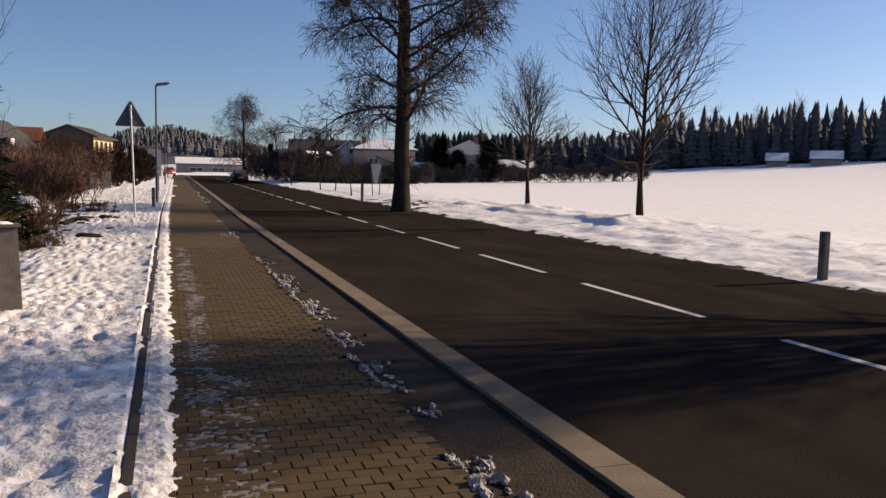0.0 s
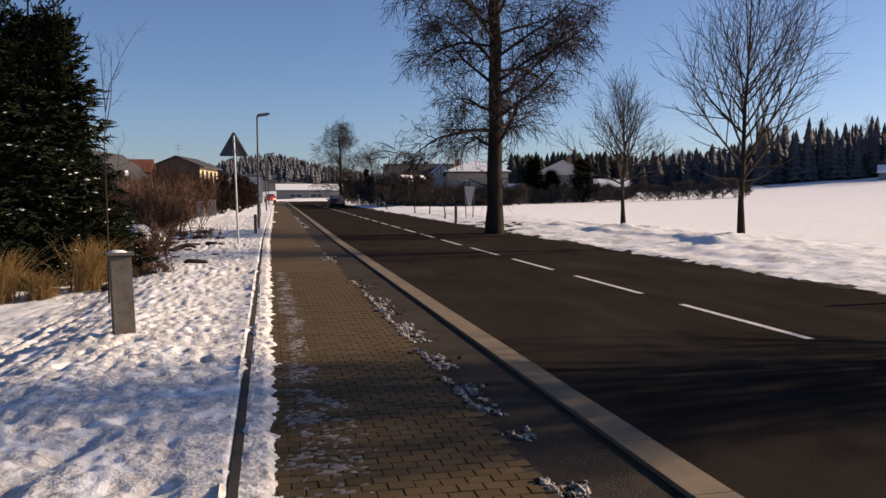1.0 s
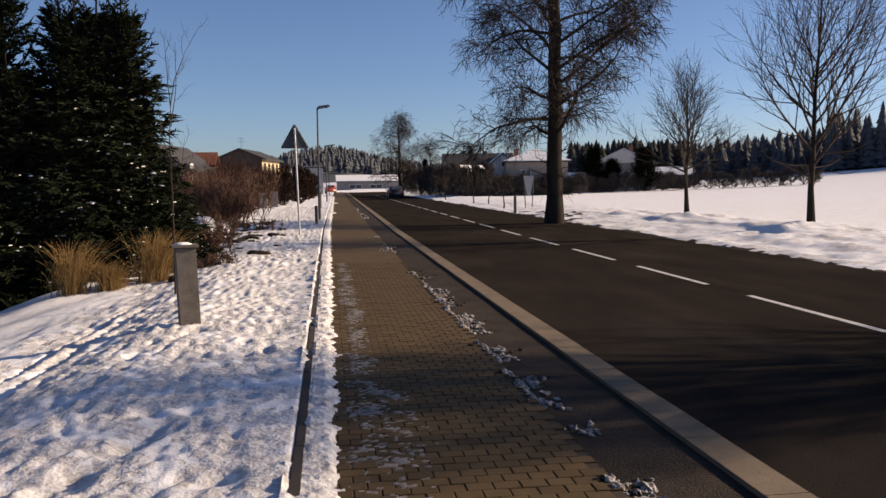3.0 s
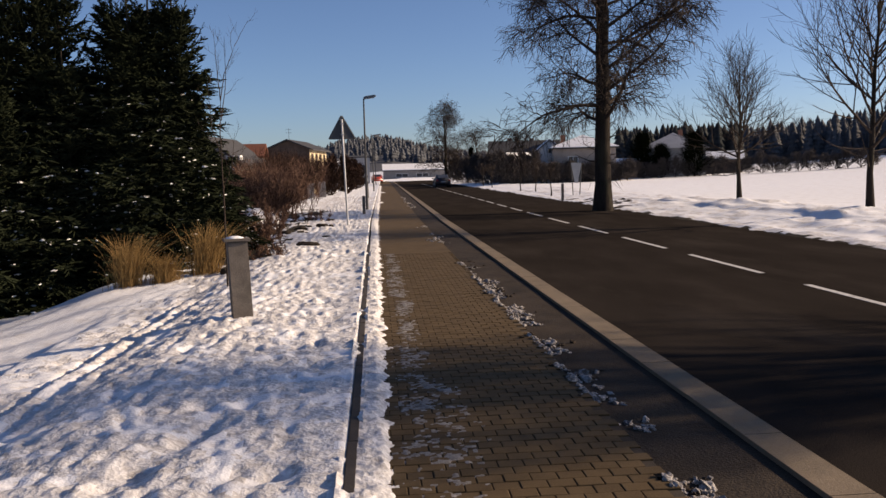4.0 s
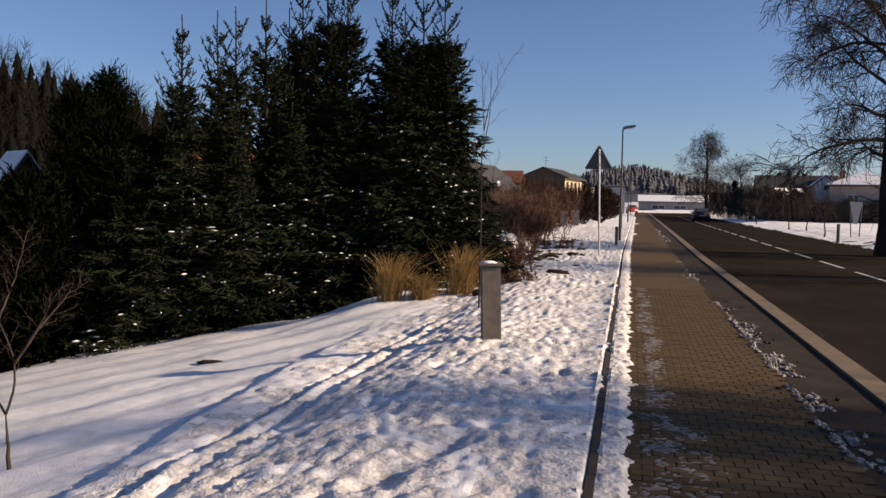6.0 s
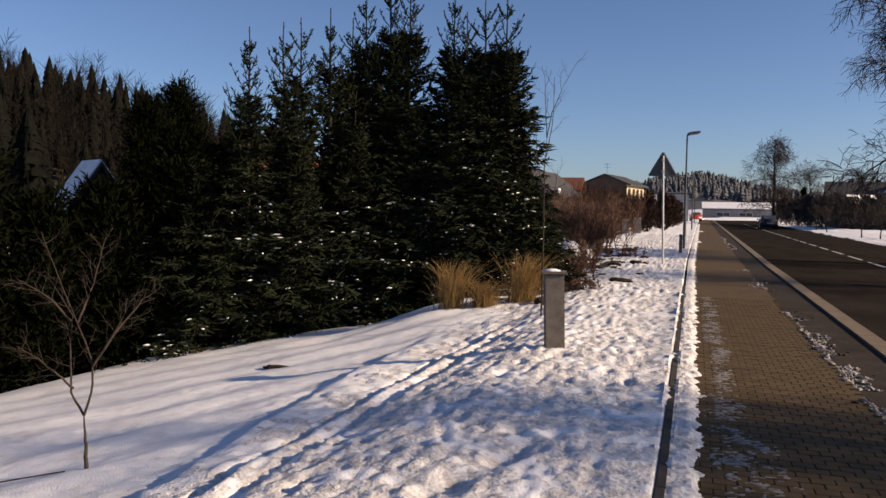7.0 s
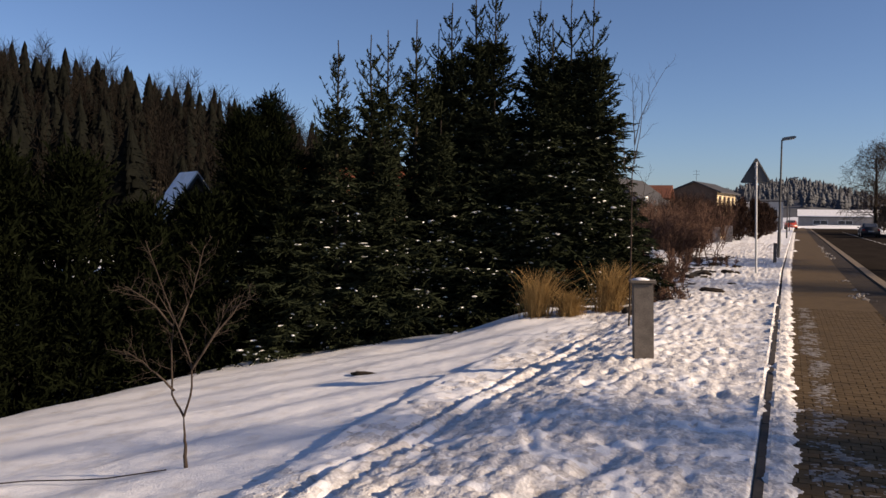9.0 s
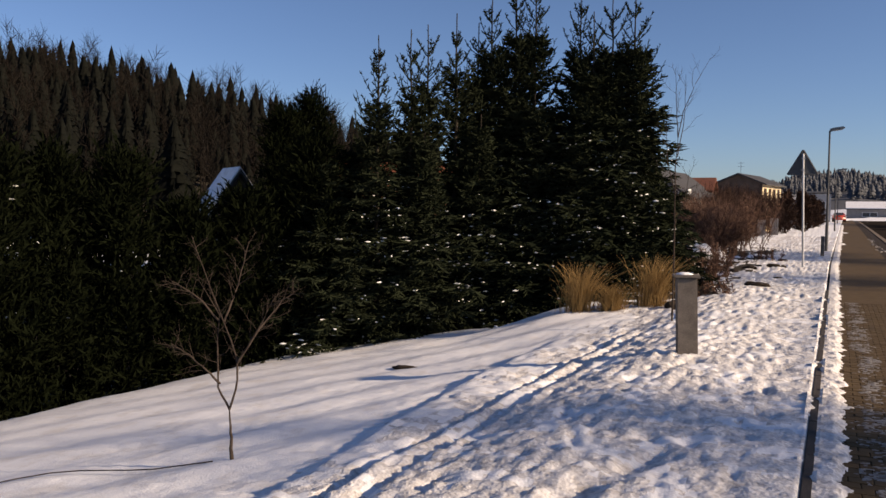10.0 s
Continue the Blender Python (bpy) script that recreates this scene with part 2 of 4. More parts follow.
def snow_relief(x, y):
    """Footprints, clods and the old track in the snow beside the pavement."""
    u = x - drift(y)
    if u > 6:
        near = fade(9.7, 10.6, u) * (1 - fade(16, 22, u))
        d = near * (0.06 * wob(x, y, 1.1) + 0.07 * abs(wob(x, y, 2.4, 3)) - 0.03) + 0.02 * wob(x, y, 0.12, 7) * fade(14, 20, u)
        ridge = wob(x * 0.8, y, 0.33, 14) + 0.5 * wob(x, y, 0.9, 15)
        d += 0.12 * max(0.0, ridge) * fade(10.8, 12.2, u) * (1 - fade(13.2, 15.5, u)) * fade(14, 19, y) * (1 - fade(48, 60, y))
        d += 0.035 * wob(x, y, 1.9, 16) * fade(9.6, 10.0, u) * (1 - fade(10.8, 11.4, u))
        for ty, reach, high in ((23.4, 1.7, 0.20), (31.4, 1.9, 0.20), (27.4, 1.2, 0.14), (36.5, 1.5, 0.15)):
            q = (y - ty - 0.4 * wob(x, y, 0.8, 17)) / reach
            if abs(q) < 2.5:
                edge = 12.7 + 0.5 * wob(x, y, 0.6, 18)
                d += high * (0.75 + 0.8 * wob(x, y, 1.3, 19)) * math.exp(-q * q) * fade(edge, edge + 0.6, u) * (1 - fade(14.8, 17.0, u))
        return d
    left = -0.26 - u
    if left < 0:
        return 0.0
    trod = fade(0.0, 0.4, left) * (1 - fade(3.0, 4.6, left))
    pock = wob(x * 1.7 + y * 0.15, y * 0.65, 4.2, 12)
    d = trod * (0.035 * wob(x, y, 1.3) + 0.022 * abs(wob(1.3 * x + 0.1 * y, 0.55 * y, 3.6, 2)) + 0.024 * wob(1.2 * x + 0.1 * y, 0.6 * y, 8.0, 5) + 0.020 * wob(x, y, 13.0, 6) + 0.009 * wob(x, y, 23.0, 66)
                - 0.10 * max(0.0, pock - 0.24) - 0.02)
    d += 0.012 * wob(x, y, 9.0, 8) + 0.03 * wob(x, y, 0.9, 9)
    if y < 20:
        # sledge track: a crisp runner groove with a raised lip, and a low scarp where the trodden strip ends
        for off, deep in ((2.86 - 0.055 * max(0.0, y - 8.5), 0.055), (2.55 - 0.05 * max(0.0, y - 8.5), 0.03)):
            q = left - off - 0.04 * wob(0, y, 0.5, off)
            d += (-deep * math.exp(-(q / 0.045) ** 2) + 0.7 * deep * math.exp(-((q + 0.13) / 0.07) ** 2)) * (1 - fade(11.5, 13.5, y))
        edge = left - 3.34 - 0.075 * min(y - 4.6, 4.5) - 0.06 * wob(0, y, 0.7, 3.3)
        d += 0.075 * (1 - fade(-0.10, 0.16, edge)) * fade(-1.0, -0.1, edge) * (1 - fade(10.0, 13.0, y))
        d += 0.02 * fade(3.2, 4.2, left) * math.sin((x * 0.75 - y * 0.65) * 5.2 + 1.5 * wob(x, y, 0.4)) * (1 - fade(8, 11, left))
    for px, py, across, along, deep in ((-1.25, 5.45, 0.10, 0.30, 0.08), (-1.45, 4.75, 0.13, 0.26, 0.08), (-2.1, 6.7, 0.16, 0.35, 0.06), (-0.62, 4.55, 0.10, 0.09, 0.07), (-1.9, 8.3, 0.12, 0.3, 0.05)):
        d -= deep * math.exp(-((x - px - 0.25 * (y - py)) / across) ** 2 - ((y - py) / along) ** 2)
    return d


def ground_z(x, y):
    u = x - drift(y)
    bed = fade(-0.24, -0.20, u) * (1 - fade(9.5, 9.72, u))
    if y > 172:
        bed = 0
    return (1 - bed) * (lift(x, y) + snow_relief(x, y) + far_rise(x, y)) - bed * 0.3


def steps(*runs):
    """Coordinates from runs of (start, end, step)."""
    out = []
    for a, b, s in runs:
        k = max(1, round((b - a) / s))
        out += [a + (b - a) * i / k for i in range(k)]
    return out + [runs[-1][1]]


def ground_mesh():
    xs = steps((-900, -200, 90), (-200, -60, 14), (-60, -16, 2.0), (-16, -7, 0.3), (-7, -3.2, 0.07), (-3.2, -0.4, 0.034), (-0.4, -0.15, 0.02), (-0.15, 9.4, 1.6),
               (9.4, 17, 0.12), (17, 40, 1.5), (40, 140, 8), (140, 1000, 80))
    ys = steps((-700, -60, 80), (-60, -8, 4), (-8, 2.6, 0.1), (2.6, 9, 0.034), (9, 12, 0.05), (12, 22, 0.12), (22, 46, 0.35), (46, 120, 1.5), (120, 240, 8), (240, 520, 25), (520, 1500, 90))
    nx, ny = len(xs), len(ys)
    verts = [(x + (drift(y) if -60 < x < 140 else 0), y, 0) for y in ys for x in xs]
    verts = [(x, y, ground_z(x, y)) for x, y, _ in verts]
    faces = [(j * nx + i, j * nx + i + 1, (j + 1) * nx + i + 1, (j + 1) * nx + i) for j in range(ny - 1) for i in range(nx - 1)]
    ob = mesh_object("ground", verts, faces, M_SNOW, None, True)
    for m in (M_SOIL, M_CRUST, M_FORESTFAR):
        ob.data.materials.append(m)
    for p in ob.data.polygons:
        c = p.center
        u = c.x - drift(c.y)
        out = math.hypot(c.x, c.y)
        side = math.degrees(math.atan2(c.x, c.y))
        if (c.x < lip(c.y) - 1.4 and c.y < 30 and c.x > -70) or (out > 62 and -75 < side < -24):
            p.material_index = 1
        elif -7.5 < u < -2.3 - 0.5 * wob(c.x, c.y, 0.9, 67) and 15.8 < c.y < 40 and wob(c.x, c.y * 0.7, 0.9, 68) + 0.7 * wob(c.x, c.y, 3.0, 69) > -0.02:
            p.material_index = 1
        elif -3.4 - 0.8 * wob(c.x, c.y, 1.1, 50) - 0.9 * wob(c.x, c.y, 6.0, 53) < u < -0.2 and c.y < 60 and wob(c.x, c.y, 2.6, 51) + 0.5 * wob(c.x, c.y, 9.0, 52) > -0.2:
            p.material_index = 2
        elif (9.6 < u < 10.2 + 0.3 * wob(c.x, c.y, 0.5, 60) + 0.2 * wob(c.x, c.y, 3.0, 61) and c.y > 4) or \
                (10.0 < u < 12.6 and 35 < c.y < 46 and wob(c.x, c.y, 0.7, 62) + 0.5 * wob(c.x, c.y, 2.5, 63) > 0.12):
            p.material_index = 1
        elif 9.7 < u < 16.5 and 3 < c.y < 70 and wob(c.x, c.y * 0.6, 1.2, 64) + 0.7 * wob(c.x, c.y, 4.0, 65) > 0.16:
            p.material_index = 2
        # floor of the far woods, in the same haze-lightened grey
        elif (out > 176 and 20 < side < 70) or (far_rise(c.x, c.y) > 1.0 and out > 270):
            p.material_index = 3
    return tagged(ob, "white snow-covered meadow and field, trodden beside the pavement", "ground", kind="structure")


ground = ground_mesh()


def strip(name, x0, x1, z, mat, y0, y1, step, thick, label, category):
    """A slab along the street."""
    ys = steps((y0, y1, step))
    verts, faces = [], []
    for y in ys:
        d = drift(y)
        verts += [(x0 + d, y, z - thick), (x0 + d, y, z), (x1 + d, y, z), (x1 + d, y, z - thick)]
    for i in range(len(ys) - 1):
        a = 4 * i
        for k in range(3):
            faces.append((a + k, a + k + 1, a + k + 5, a + k + 4))
    faces += [(0, 3, 2, 1), tuple(4 * (len(ys) - 1) + k for k in range(4))]
    ob = mesh_object(name, verts, faces, mat)
    return tagged(ob, label, category, kind="structure")


road = strip("road", ROAD_L - 0.10, ROAD_R + 0.3, ROAD_Z, M_ASPHALT, -40, 190, 4, 0.15, "dark grey worn asphalt road with a dashed middle line", "road")
verge = strip("verge", WALK_R - 0.02, 2.30, -0.072, M_VERGE, -12, 170, 3, 0.15, "strip of dark wet dirt and asphalt beside the kerb", "verge")
walk_bed = strip("pavement", WALK_L - 0.02, WALK_R, -0.012, M_JOINT, -12, 170, 3, 0.15, "yellow-brown block pavement with old ice", "pavement")


# ---- growing things ----
def tube_arrays(pts, rad, sides):
    """Rings round many polylines at once: pts (N, K, 3), rad (N, K). One side: a flat blade, turned at random."""
    n, k, _ = pts.shape
    t = np.gradient(pts, axis=1)
    t /= np.linalg.norm(t, axis=2, keepdims=True) + 1e-9
    ref = np.where(np.abs(t[:, :, 2:3]) > 0.9, np.array([1.0, 0, 0]), np.array([0, 0, 1.0]))
    a = np.cross(t, ref)
    a /= np.linalg.norm(a, axis=2, keepdims=True) + 1e-9
    b = np.cross(t, a)
    if sides == 1:
        turn = np.random.default_rng(n).random(n)[:, None, None] * 3.14
        across = (a * np.cos(turn) + b * np.sin(turn)) * rad[:, :, None] * 1.35
        v = np.stack([pts - across, pts + across], axis=2)
        base = (np.arange(n) * k * 2)[:, None] + (np.arange(k - 1) * 2)[None]
        return v.reshape(-1, 3), np.stack([base, base + 1, base + 3, base + 2], axis=-1).reshape(-1, 4)
    ang = np.arange(sides) * 2 * np.pi / sides
    v = (pts[:, :, None] + rad[:, :, None, None] * (a[:, :, None] * np.cos(ang)[None, None, :, None]
                                                    + b[:, :, None] * np.sin(ang)[None, None, :, None]))
    base = (np.arange(n) * k * sides)[:, None, None] + (np.arange(k - 1) * sides)[None, :, None]
    i = np.arange(sides)[None, None, :]
    j = (np.arange(sides)[None, None, :] + 1) % sides
    f = np.stack([base + i, base + j, base + sides + j, base + sides + i], axis=-1)
    return v.reshape(-1, 3), f.reshape(-1, 4)


def tubes(name, groups, mat, parent, label=""):
    verts, faces, count = [], [], 0
    for pts, rad, sides in groups:
        v, f = tube_arrays(pts, rad, sides)
        verts.append(v)
        faces.append(f + count)
        count += len(v)
    v, f = np.concatenate(verts), np.concatenate(faces)
    me = bpy.data.meshes.new(name)
    me.vertices.add(len(v))
    me.vertices.foreach_set("co", v.astype(np.float32).ravel())
    me.loops.add(f.size)
    me.loops.foreach_set("vertex_index", f.astype(np.int32).ravel())
    me.polygons.add(len(f))
    me.polygons.foreach_set("loop_start", np.arange(len(f), dtype=np.int32) * 4)
    me.polygons.foreach_set("use_smooth", [True] * len(f))
    me.materials.append(mat)
    me.update(calc_edges=True)
    ob = new(name, me)
    ob.parent = parent
    if label:
        tagged(ob, label)
    return ob


def shoots(rng, pts, rad, per, u0, u1, angle, length, lift_up=0.0, seg=4, wander=0.12, ratio=0.6, tip=0.25, flat=False, spread=12.0, thin=None, curl=0.0):
    """Side shoots of many polylines at once. length(u) gives metres; lift_up bends them up or down as they grow; flat keeps them level."""
    n, k, _ = pts.shape
    m = n * per
    par = np.repeat(np.arange(n), per)
    u = u0 + (u1 - u0) * ((np.tile(np.arange(per), n) + rng.random(m)) / per)
    pos = u * (k - 1)
    i = np.clip(pos.astype(int), 0, k - 2)
    w = (pos - i)[:, None]
    start = pts[par, i] * (1 - w) + pts[par, i + 1] * w
    r0 = rad[par, i] * (1 - w[:, 0]) + rad[par, i + 1] * w[:, 0]
    tan = pts[par, i + 1] - pts[par, i]
    tan /= np.linalg.norm(tan, axis=1, keepdims=True) + 1e-9
    if flat:
        side = np.cross(tan, np.array([0, 0, 1.0]))
        side /= np.linalg.norm(side, axis=1, keepdims=True) + 1e-9
        side *= np.where(np.arange(m) % 2 == 0, 1.0, -1.0)[:, None]
        side += rng.normal(0, 0.25, (m, 3))
    else:
        ref = np.where(np.abs(tan[:, 2:3]) > 0.9, np.array([1.0, 0, 0]), np.array([0, 0, 1.0]))
        a = np.cross(tan, ref)
        a /= np.linalg.norm(a, axis=1, keepdims=True) + 1e-9
        b = np.cross(tan, a)
        phi = np.tile(np.arange(per) * 2.399, n) + rng.random(m) * 1.2 + np.repeat(rng.random(n) * 6.28, per)
        side = a * np.cos(phi)[:, None] + b * np.sin(phi)[:, None]
    ang = np.radians(angle(u) if callable(angle) else angle) + np.radians(rng.normal(0, spread, m))
    d = tan * np.cos(ang)[:, None] + side * np.sin(ang)[:, None]
    d /= np.linalg.norm(d, axis=1, keepdims=True) + 1e-9
    ln = length(u) * (0.75 + 0.5 * rng.random(m))
    out = np.zeros((m, seg + 1, 3))
    out[:, 0] = start
    bend = np.array([0, 0, 1.0]) * (lift_up(u)[:, None] if callable(lift_up) else lift_up)
    for s in range(seg):
        d = d + bend * (1 - curl * s / seg) / seg + rng.normal(0, wander, (m, 3))
        d /= np.linalg.norm(d, axis=1, keepdims=True) + 1e-9
        out[:, s + 1] = out[:, s] + d * (ln / seg)[:, None]
    r = np.minimum(r0 * ratio, 0.035 * ln + 0.002) if thin is None else np.full(m, thin) * (0.7 + 0.6 * rng.random(m))
    rr = r[:, None] * np.linspace(1, tip, seg + 1)[None]
    return out, rr


def trunk_line(rng, height, r, seg, sway, flare=1.35):
    z = np.linspace(0, 1, seg + 1)
    p = np.zeros((1, seg + 1, 3))
    p[0, :, 2] = z * height
    p[0, 1:, :2] = np.cumsum(rng.normal(0, sway, (seg, 2)), axis=0)
    rad = r * (1 - 0.93 * z ** 0.9)
    rad[0] *= flare
    p[0, 0, 2] = -0.25
    return p, rad[None]


def vase_tree(name, height, girth, fork, limbs, seed, place, turn, label, group="roadside trees"):
    """A young bare avenue tree: a short stem and a vase of straight upright limbs."""
    rng = np.random.default_rng(seed)
    x, y = place
    tree = thing(name, x, y, ground_z(x, y), turn, label, "tree", group)
    p, r = trunk_line(rng, height * 0.9, girth, 8, 0.035)
    a = shoots(rng, p, r, limbs, fork / height, 0.72, lambda u: 62 - 32 * u, lambda u: height * (0.62 - 0.5 * u), 0.75, 7, 0.05, 0.62, 0.12)
    b = shoots(rng, *a, 13, 0.12, 0.97, 34, lambda u: height * 0.21 * (1.1 - 0.6 * u), 0.35, 5, 0.07, 0.7, 0.3)
    b0 = shoots(rng, p, r, 10, 0.5, 0.98, 35, lambda u: height * 0.2, 0.5, 5, 0.07, 0.6, 0.2)
    c = shoots(rng, *b, 7, 0.15, 0.98, 34, lambda u: height * 0.08, 0.25, 3, 0.09, 0.6, 0.4, thin=0.0050)
    c0 = shoots(rng, *b0, 5, 0.15, 0.98, 38, lambda u: height * 0.07, 0.25, 3, 0.09, 0.6, 0.4, thin=0.0042)
    # a few low shoots that hang out sideways below the fork
    low = shoots(rng, p, r, 6, fork / height * 0.7, fork / height * 1.15, 80, lambda u: height * 0.2, 0.35, 5, 0.12, 0.2, 0.3)
    tubes("trunk", [(p, r, 12)], M_BARK, tree)
    tubes("crown", [(*a, 5), (*b0, 4), (*b, 3), (*c, 1), (*c0, 1), (*low, 4)], M_TWIG, tree)
    return tree


def old_lime(name, height, girth, seed, place, turn, label, spread=1.0, fineness=1.0):
    """A tall old lime: thick straight stem, wide arching limbs, drooping bushy twig ends."""
    rng = np.random.default_rng(seed)
    x, y = place
    tree = thing(name, x, y, ground_z(x, y) - 0.05, turn, label, "tree")
    p, r = trunk_line(rng, height, girth, 14, 0.05, 1.38)
    r = np.maximum(r, girth * np.linspace(1.0, 0.1, 15)[None] ** 0.8)
    big = shoots(rng, p, r, 44, 0.19, 0.93, lambda u: 80 - 36 * u, lambda u: height * spread * (0.235 * np.sin(np.pi * (0.14 + 0.75 * u)) + 0.03),
                 lambda u: 0.9 - 0.3 * u, 10, 0.13, 0.30, 0.10, curl=2.2)
    mid = shoots(rng, *big, 13, 0.16, 0.99, 50, lambda u: height * spread * 0.085 * (1.15 - 0.5 * u), 0.25, 6, 0.14, 0.6, 0.2, curl=3.0)
    fin = shoots(rng, *mid, int(11 * fineness), 0.1, 0.98, 45, lambda u: height * spread * 0.040, -0.4, 4, 0.15, 0.6, 0.35, thin=0.0125)
    tip = shoots(rng, *fin, int(5 * fineness), 0.15, 0.98, 42, lambda u: height * spread * 0.022, -0.4, 2, 0.12, 0.6, 0.5, thin=0.0075)
    knots = shoots(rng, p, r, 26, 0.08, 0.3, 62, lambda u: height * 0.05, 0.1, 4, 0.18, 0.1, 0.3)
    kt = shoots(rng, *knots, 7, 0.15, 0.98, 45, lambda u: height * 0.028, -0.1, 3, 0.15, 0.6, 0.4, thin=0.007)
    tubes("trunk", [(p, r, 16)], M_BARK, tree)
    tubes("crown", [(*big, 6), (*mid, 3), (*fin, 1), (*tip, 1), (*knots, 4), (*kt, 1)], M_TWIG, tree)
    return tree


def spruce(name, top, width, seed, place, label, group="spruces", dense=1.0, airy=True):
    """A spruce whose leader reaches the height top: a dense cone of drooping sprays below, open whorls of upturned shoots above."""
    rng = np.random.default_rng(seed)
    x, y = place
    height = top - ground_z(x, y)
    tree = thing(name, x, y, ground_z(x, y), rng.random() * 360, label, "tree", group)
    p, r = trunk_line(rng, height, 0.013 * height, 18, 0.010)
    open_top = 2.3 if airy else 1.0
    ut = 1 - open_top / height
    low_a = shoots(rng, p, r, int(120 * dense), 0.03, 0.58, 96, lambda u: width * 0.95 * (1.0 - u) + 0.05, lambda u: -0.15 + 0.5 * u, 5, 0.07, 0.35, 0.25, spread=9)
    top_a = shoots(rng, p, r, int(80 * dense), 0.52, min(0.93, ut + 0.10), lambda u: 92 - 30 * u, lambda u: width * 0.85 * (1.0 - u) + 0.04, 0.5, 5, 0.07, 0.35, 0.25, spread=12)
    low_b = shoots(rng, *low_a, 14, 0.12, 0.99, 50, lambda u: width * 0.28 * (1.1 - 0.7 * u), -0.22, 3, 0.08, 0.6, 0.4, flat=True, thin=0.012)
    top_b = shoots(rng, *top_a, 9, 0.12, 0.99, 48, lambda u: width * 0.12 * (1.2 - 0.8 * u), 0.0, 3, 0.08, 0.6, 0.4, flat=True, thin=0.011)
    groups = [(*low_a, 4), (*top_a, 4), (*low_b, 1), (*top_b, 1)]
    for twig, per, size in ((low_b, 7, 0.15), (top_b, 6, 0.10), (low_a, 14, 0.14), (top_a, 14, 0.09)):
        groups.append((*shoots(rng, *twig, per, 0.05, 0.99, 46, lambda u: size + 0 * u, -0.05, 1, 0.08, 0.6, 0.3, flat=per < 9, thin=0.014), 1))
    # whorls of the last years, each a ring of bare-based shoots that turn up at the ends
    low = 0.55 + 0.25 * rng.random()
    while low < open_top + 0.9:
        u = 1 - low / height
        e = shoots(rng, p, r, 6, u - 0.006, u + 0.006, 60, lambda v: (0.16 + 0.34 * low) * (0.8 + 0.4 * rng.random()) + 0 * v, 1.15, 4, 0.05, 0.5, 0.5, thin=0.012, spread=8)
        f = shoots(rng, *e, 5, 0.3, 0.9, 50, lambda v: (0.005 + 0.10 * low) * (1.15 - 0.7 * v), 0.35, 2, 0.06, 0.6, 0.35, flat=True, thin=0.010)
        g = shoots(rng, *e, 16, 0.1, 1.0, 40, lambda v: 0.042 + 0 * v, 0.3, 1, 0.06, 0.6, 0.3, thin=0.007)
        h = shoots(rng, *f, 7, 0.05, 1.0, 40, lambda v: 0.045 + 0 * v, 0.15, 1, 0.06, 0.6, 0.3, thin=0.008)
        groups += [(*e, 3), (*f, 1), (*g, 1), (*h, 1)]
        low += 0.36 + 0.16 * rng.random()
    k = shoots(rng, p, r, 70, ut, 1 - 0.12 / height, 35, lambda v: 0.05 + 0 * v, 0.3, 1, 0.06, 0.6, 0.3, thin=0.008)
    groups.append((*k, 1))
    tubes("trunk", [(p, np.maximum(r, 0.011), 8)], M_BARK, tree)
    tubes("crown", groups, M_NEEDLE, tree)
    dusting(rng, low_b, 0.30, 0.42, height * 0.6, tree)
    return tree


def dusting(rng, twigs, share, size, below, parent):
    """Old snow lying as small lumps on the upper side of some sprays, thicker in some spots."""
    pts = twigs[0]
    mid = pts.mean(axis=1, keepdims=True)
    spot = np.array([noise.noise(Vector(m[0]) * 0.9) for m in mid])
    pick = (rng.random(len(pts)) < share * np.clip(0.35 + 3.0 * spot, 0.05, 3)) & (mid[:, 0, 2] < below)
    if not pick.any():
        return
    q = mid[pick] + (pts[pick] - mid[pick]) * size
    q[:, :, 2] = q[:, :, 2].mean(axis=1, keepdims=True) + 0.018
    w = rng.uniform(0.5, 1.2, (len(q), 1)) * np.array([[0.004, 0.020, 0.018, 0.004]])
    tagged(tubes("snow_dusting", [(q, w, 4)], M_SNOW, parent), kind="stuff")


def hedge_bush(name, height, width, seed, place, label, mat=None, group="hedge bushes", count=30, snow=0.03):
    """A dense evergreen bush of upright sprays from several stems."""
    rng = np.random.default_rng(seed)
    x, y = place
    bush = thing(name, x, y, ground_z(x, y), rng.random() * 360, label, "bush", group)
    p, r = trunk_line(rng, height, 0.05, 10, 0.03)
    a = shoots(rng, p, r, count * 4, 0.02, 0.97, lambda u: 70 - 40 * u, lambda u: width * 0.8 * np.sqrt(np.clip(1.04 - u ** 2, 0.02, 1)), 0.4, 4, 0.10, 0.5, 0.3)
    b = shoots(rng, *a, 13, 0.2, 0.99, 42, lambda u: width * 0.36 + 0 * u, 0.3, 3, 0.1, 0.6, 0.5, thin=0.014)
    c = shoots(rng, *b, 8, 0.05, 0.99, 38, lambda u: 0.14 + 0 * u, 0.2, 1, 0.08, 0.6, 0.2, thin=0.018)
    tubes("stem", [(p, r, 6), (*a, 4)], mat or M_THUJA, bush)
    tubes("foliage", [(*b, 1), (*c, 1)], mat or M_THUJA, bush)
    if snow:
        dusting(rng, b, snow, 0.3, height * 0.95, bush)
    return bush


def twig_bush(name, height, width, seed, place, label, mat, stems=26, category="bush", group=""):
    """A leafless thicket of thin stems from the ground."""
    rng = np.random.default_rng(seed)
    x, y = place
    bush = thing(name, x, y, ground_z(x, y), 0, label, category, group)
    p = np.zeros((stems, 6, 3))
    st = rng.normal(0, 0.35, (stems, 2)) * width
    lean = rng.normal(0, 0.18, (stems, 2))
    for k in range(6):
        p[:, k, :2] = st + lean * height * k / 5 + rng.normal(0, 0.03, (stems, 2))
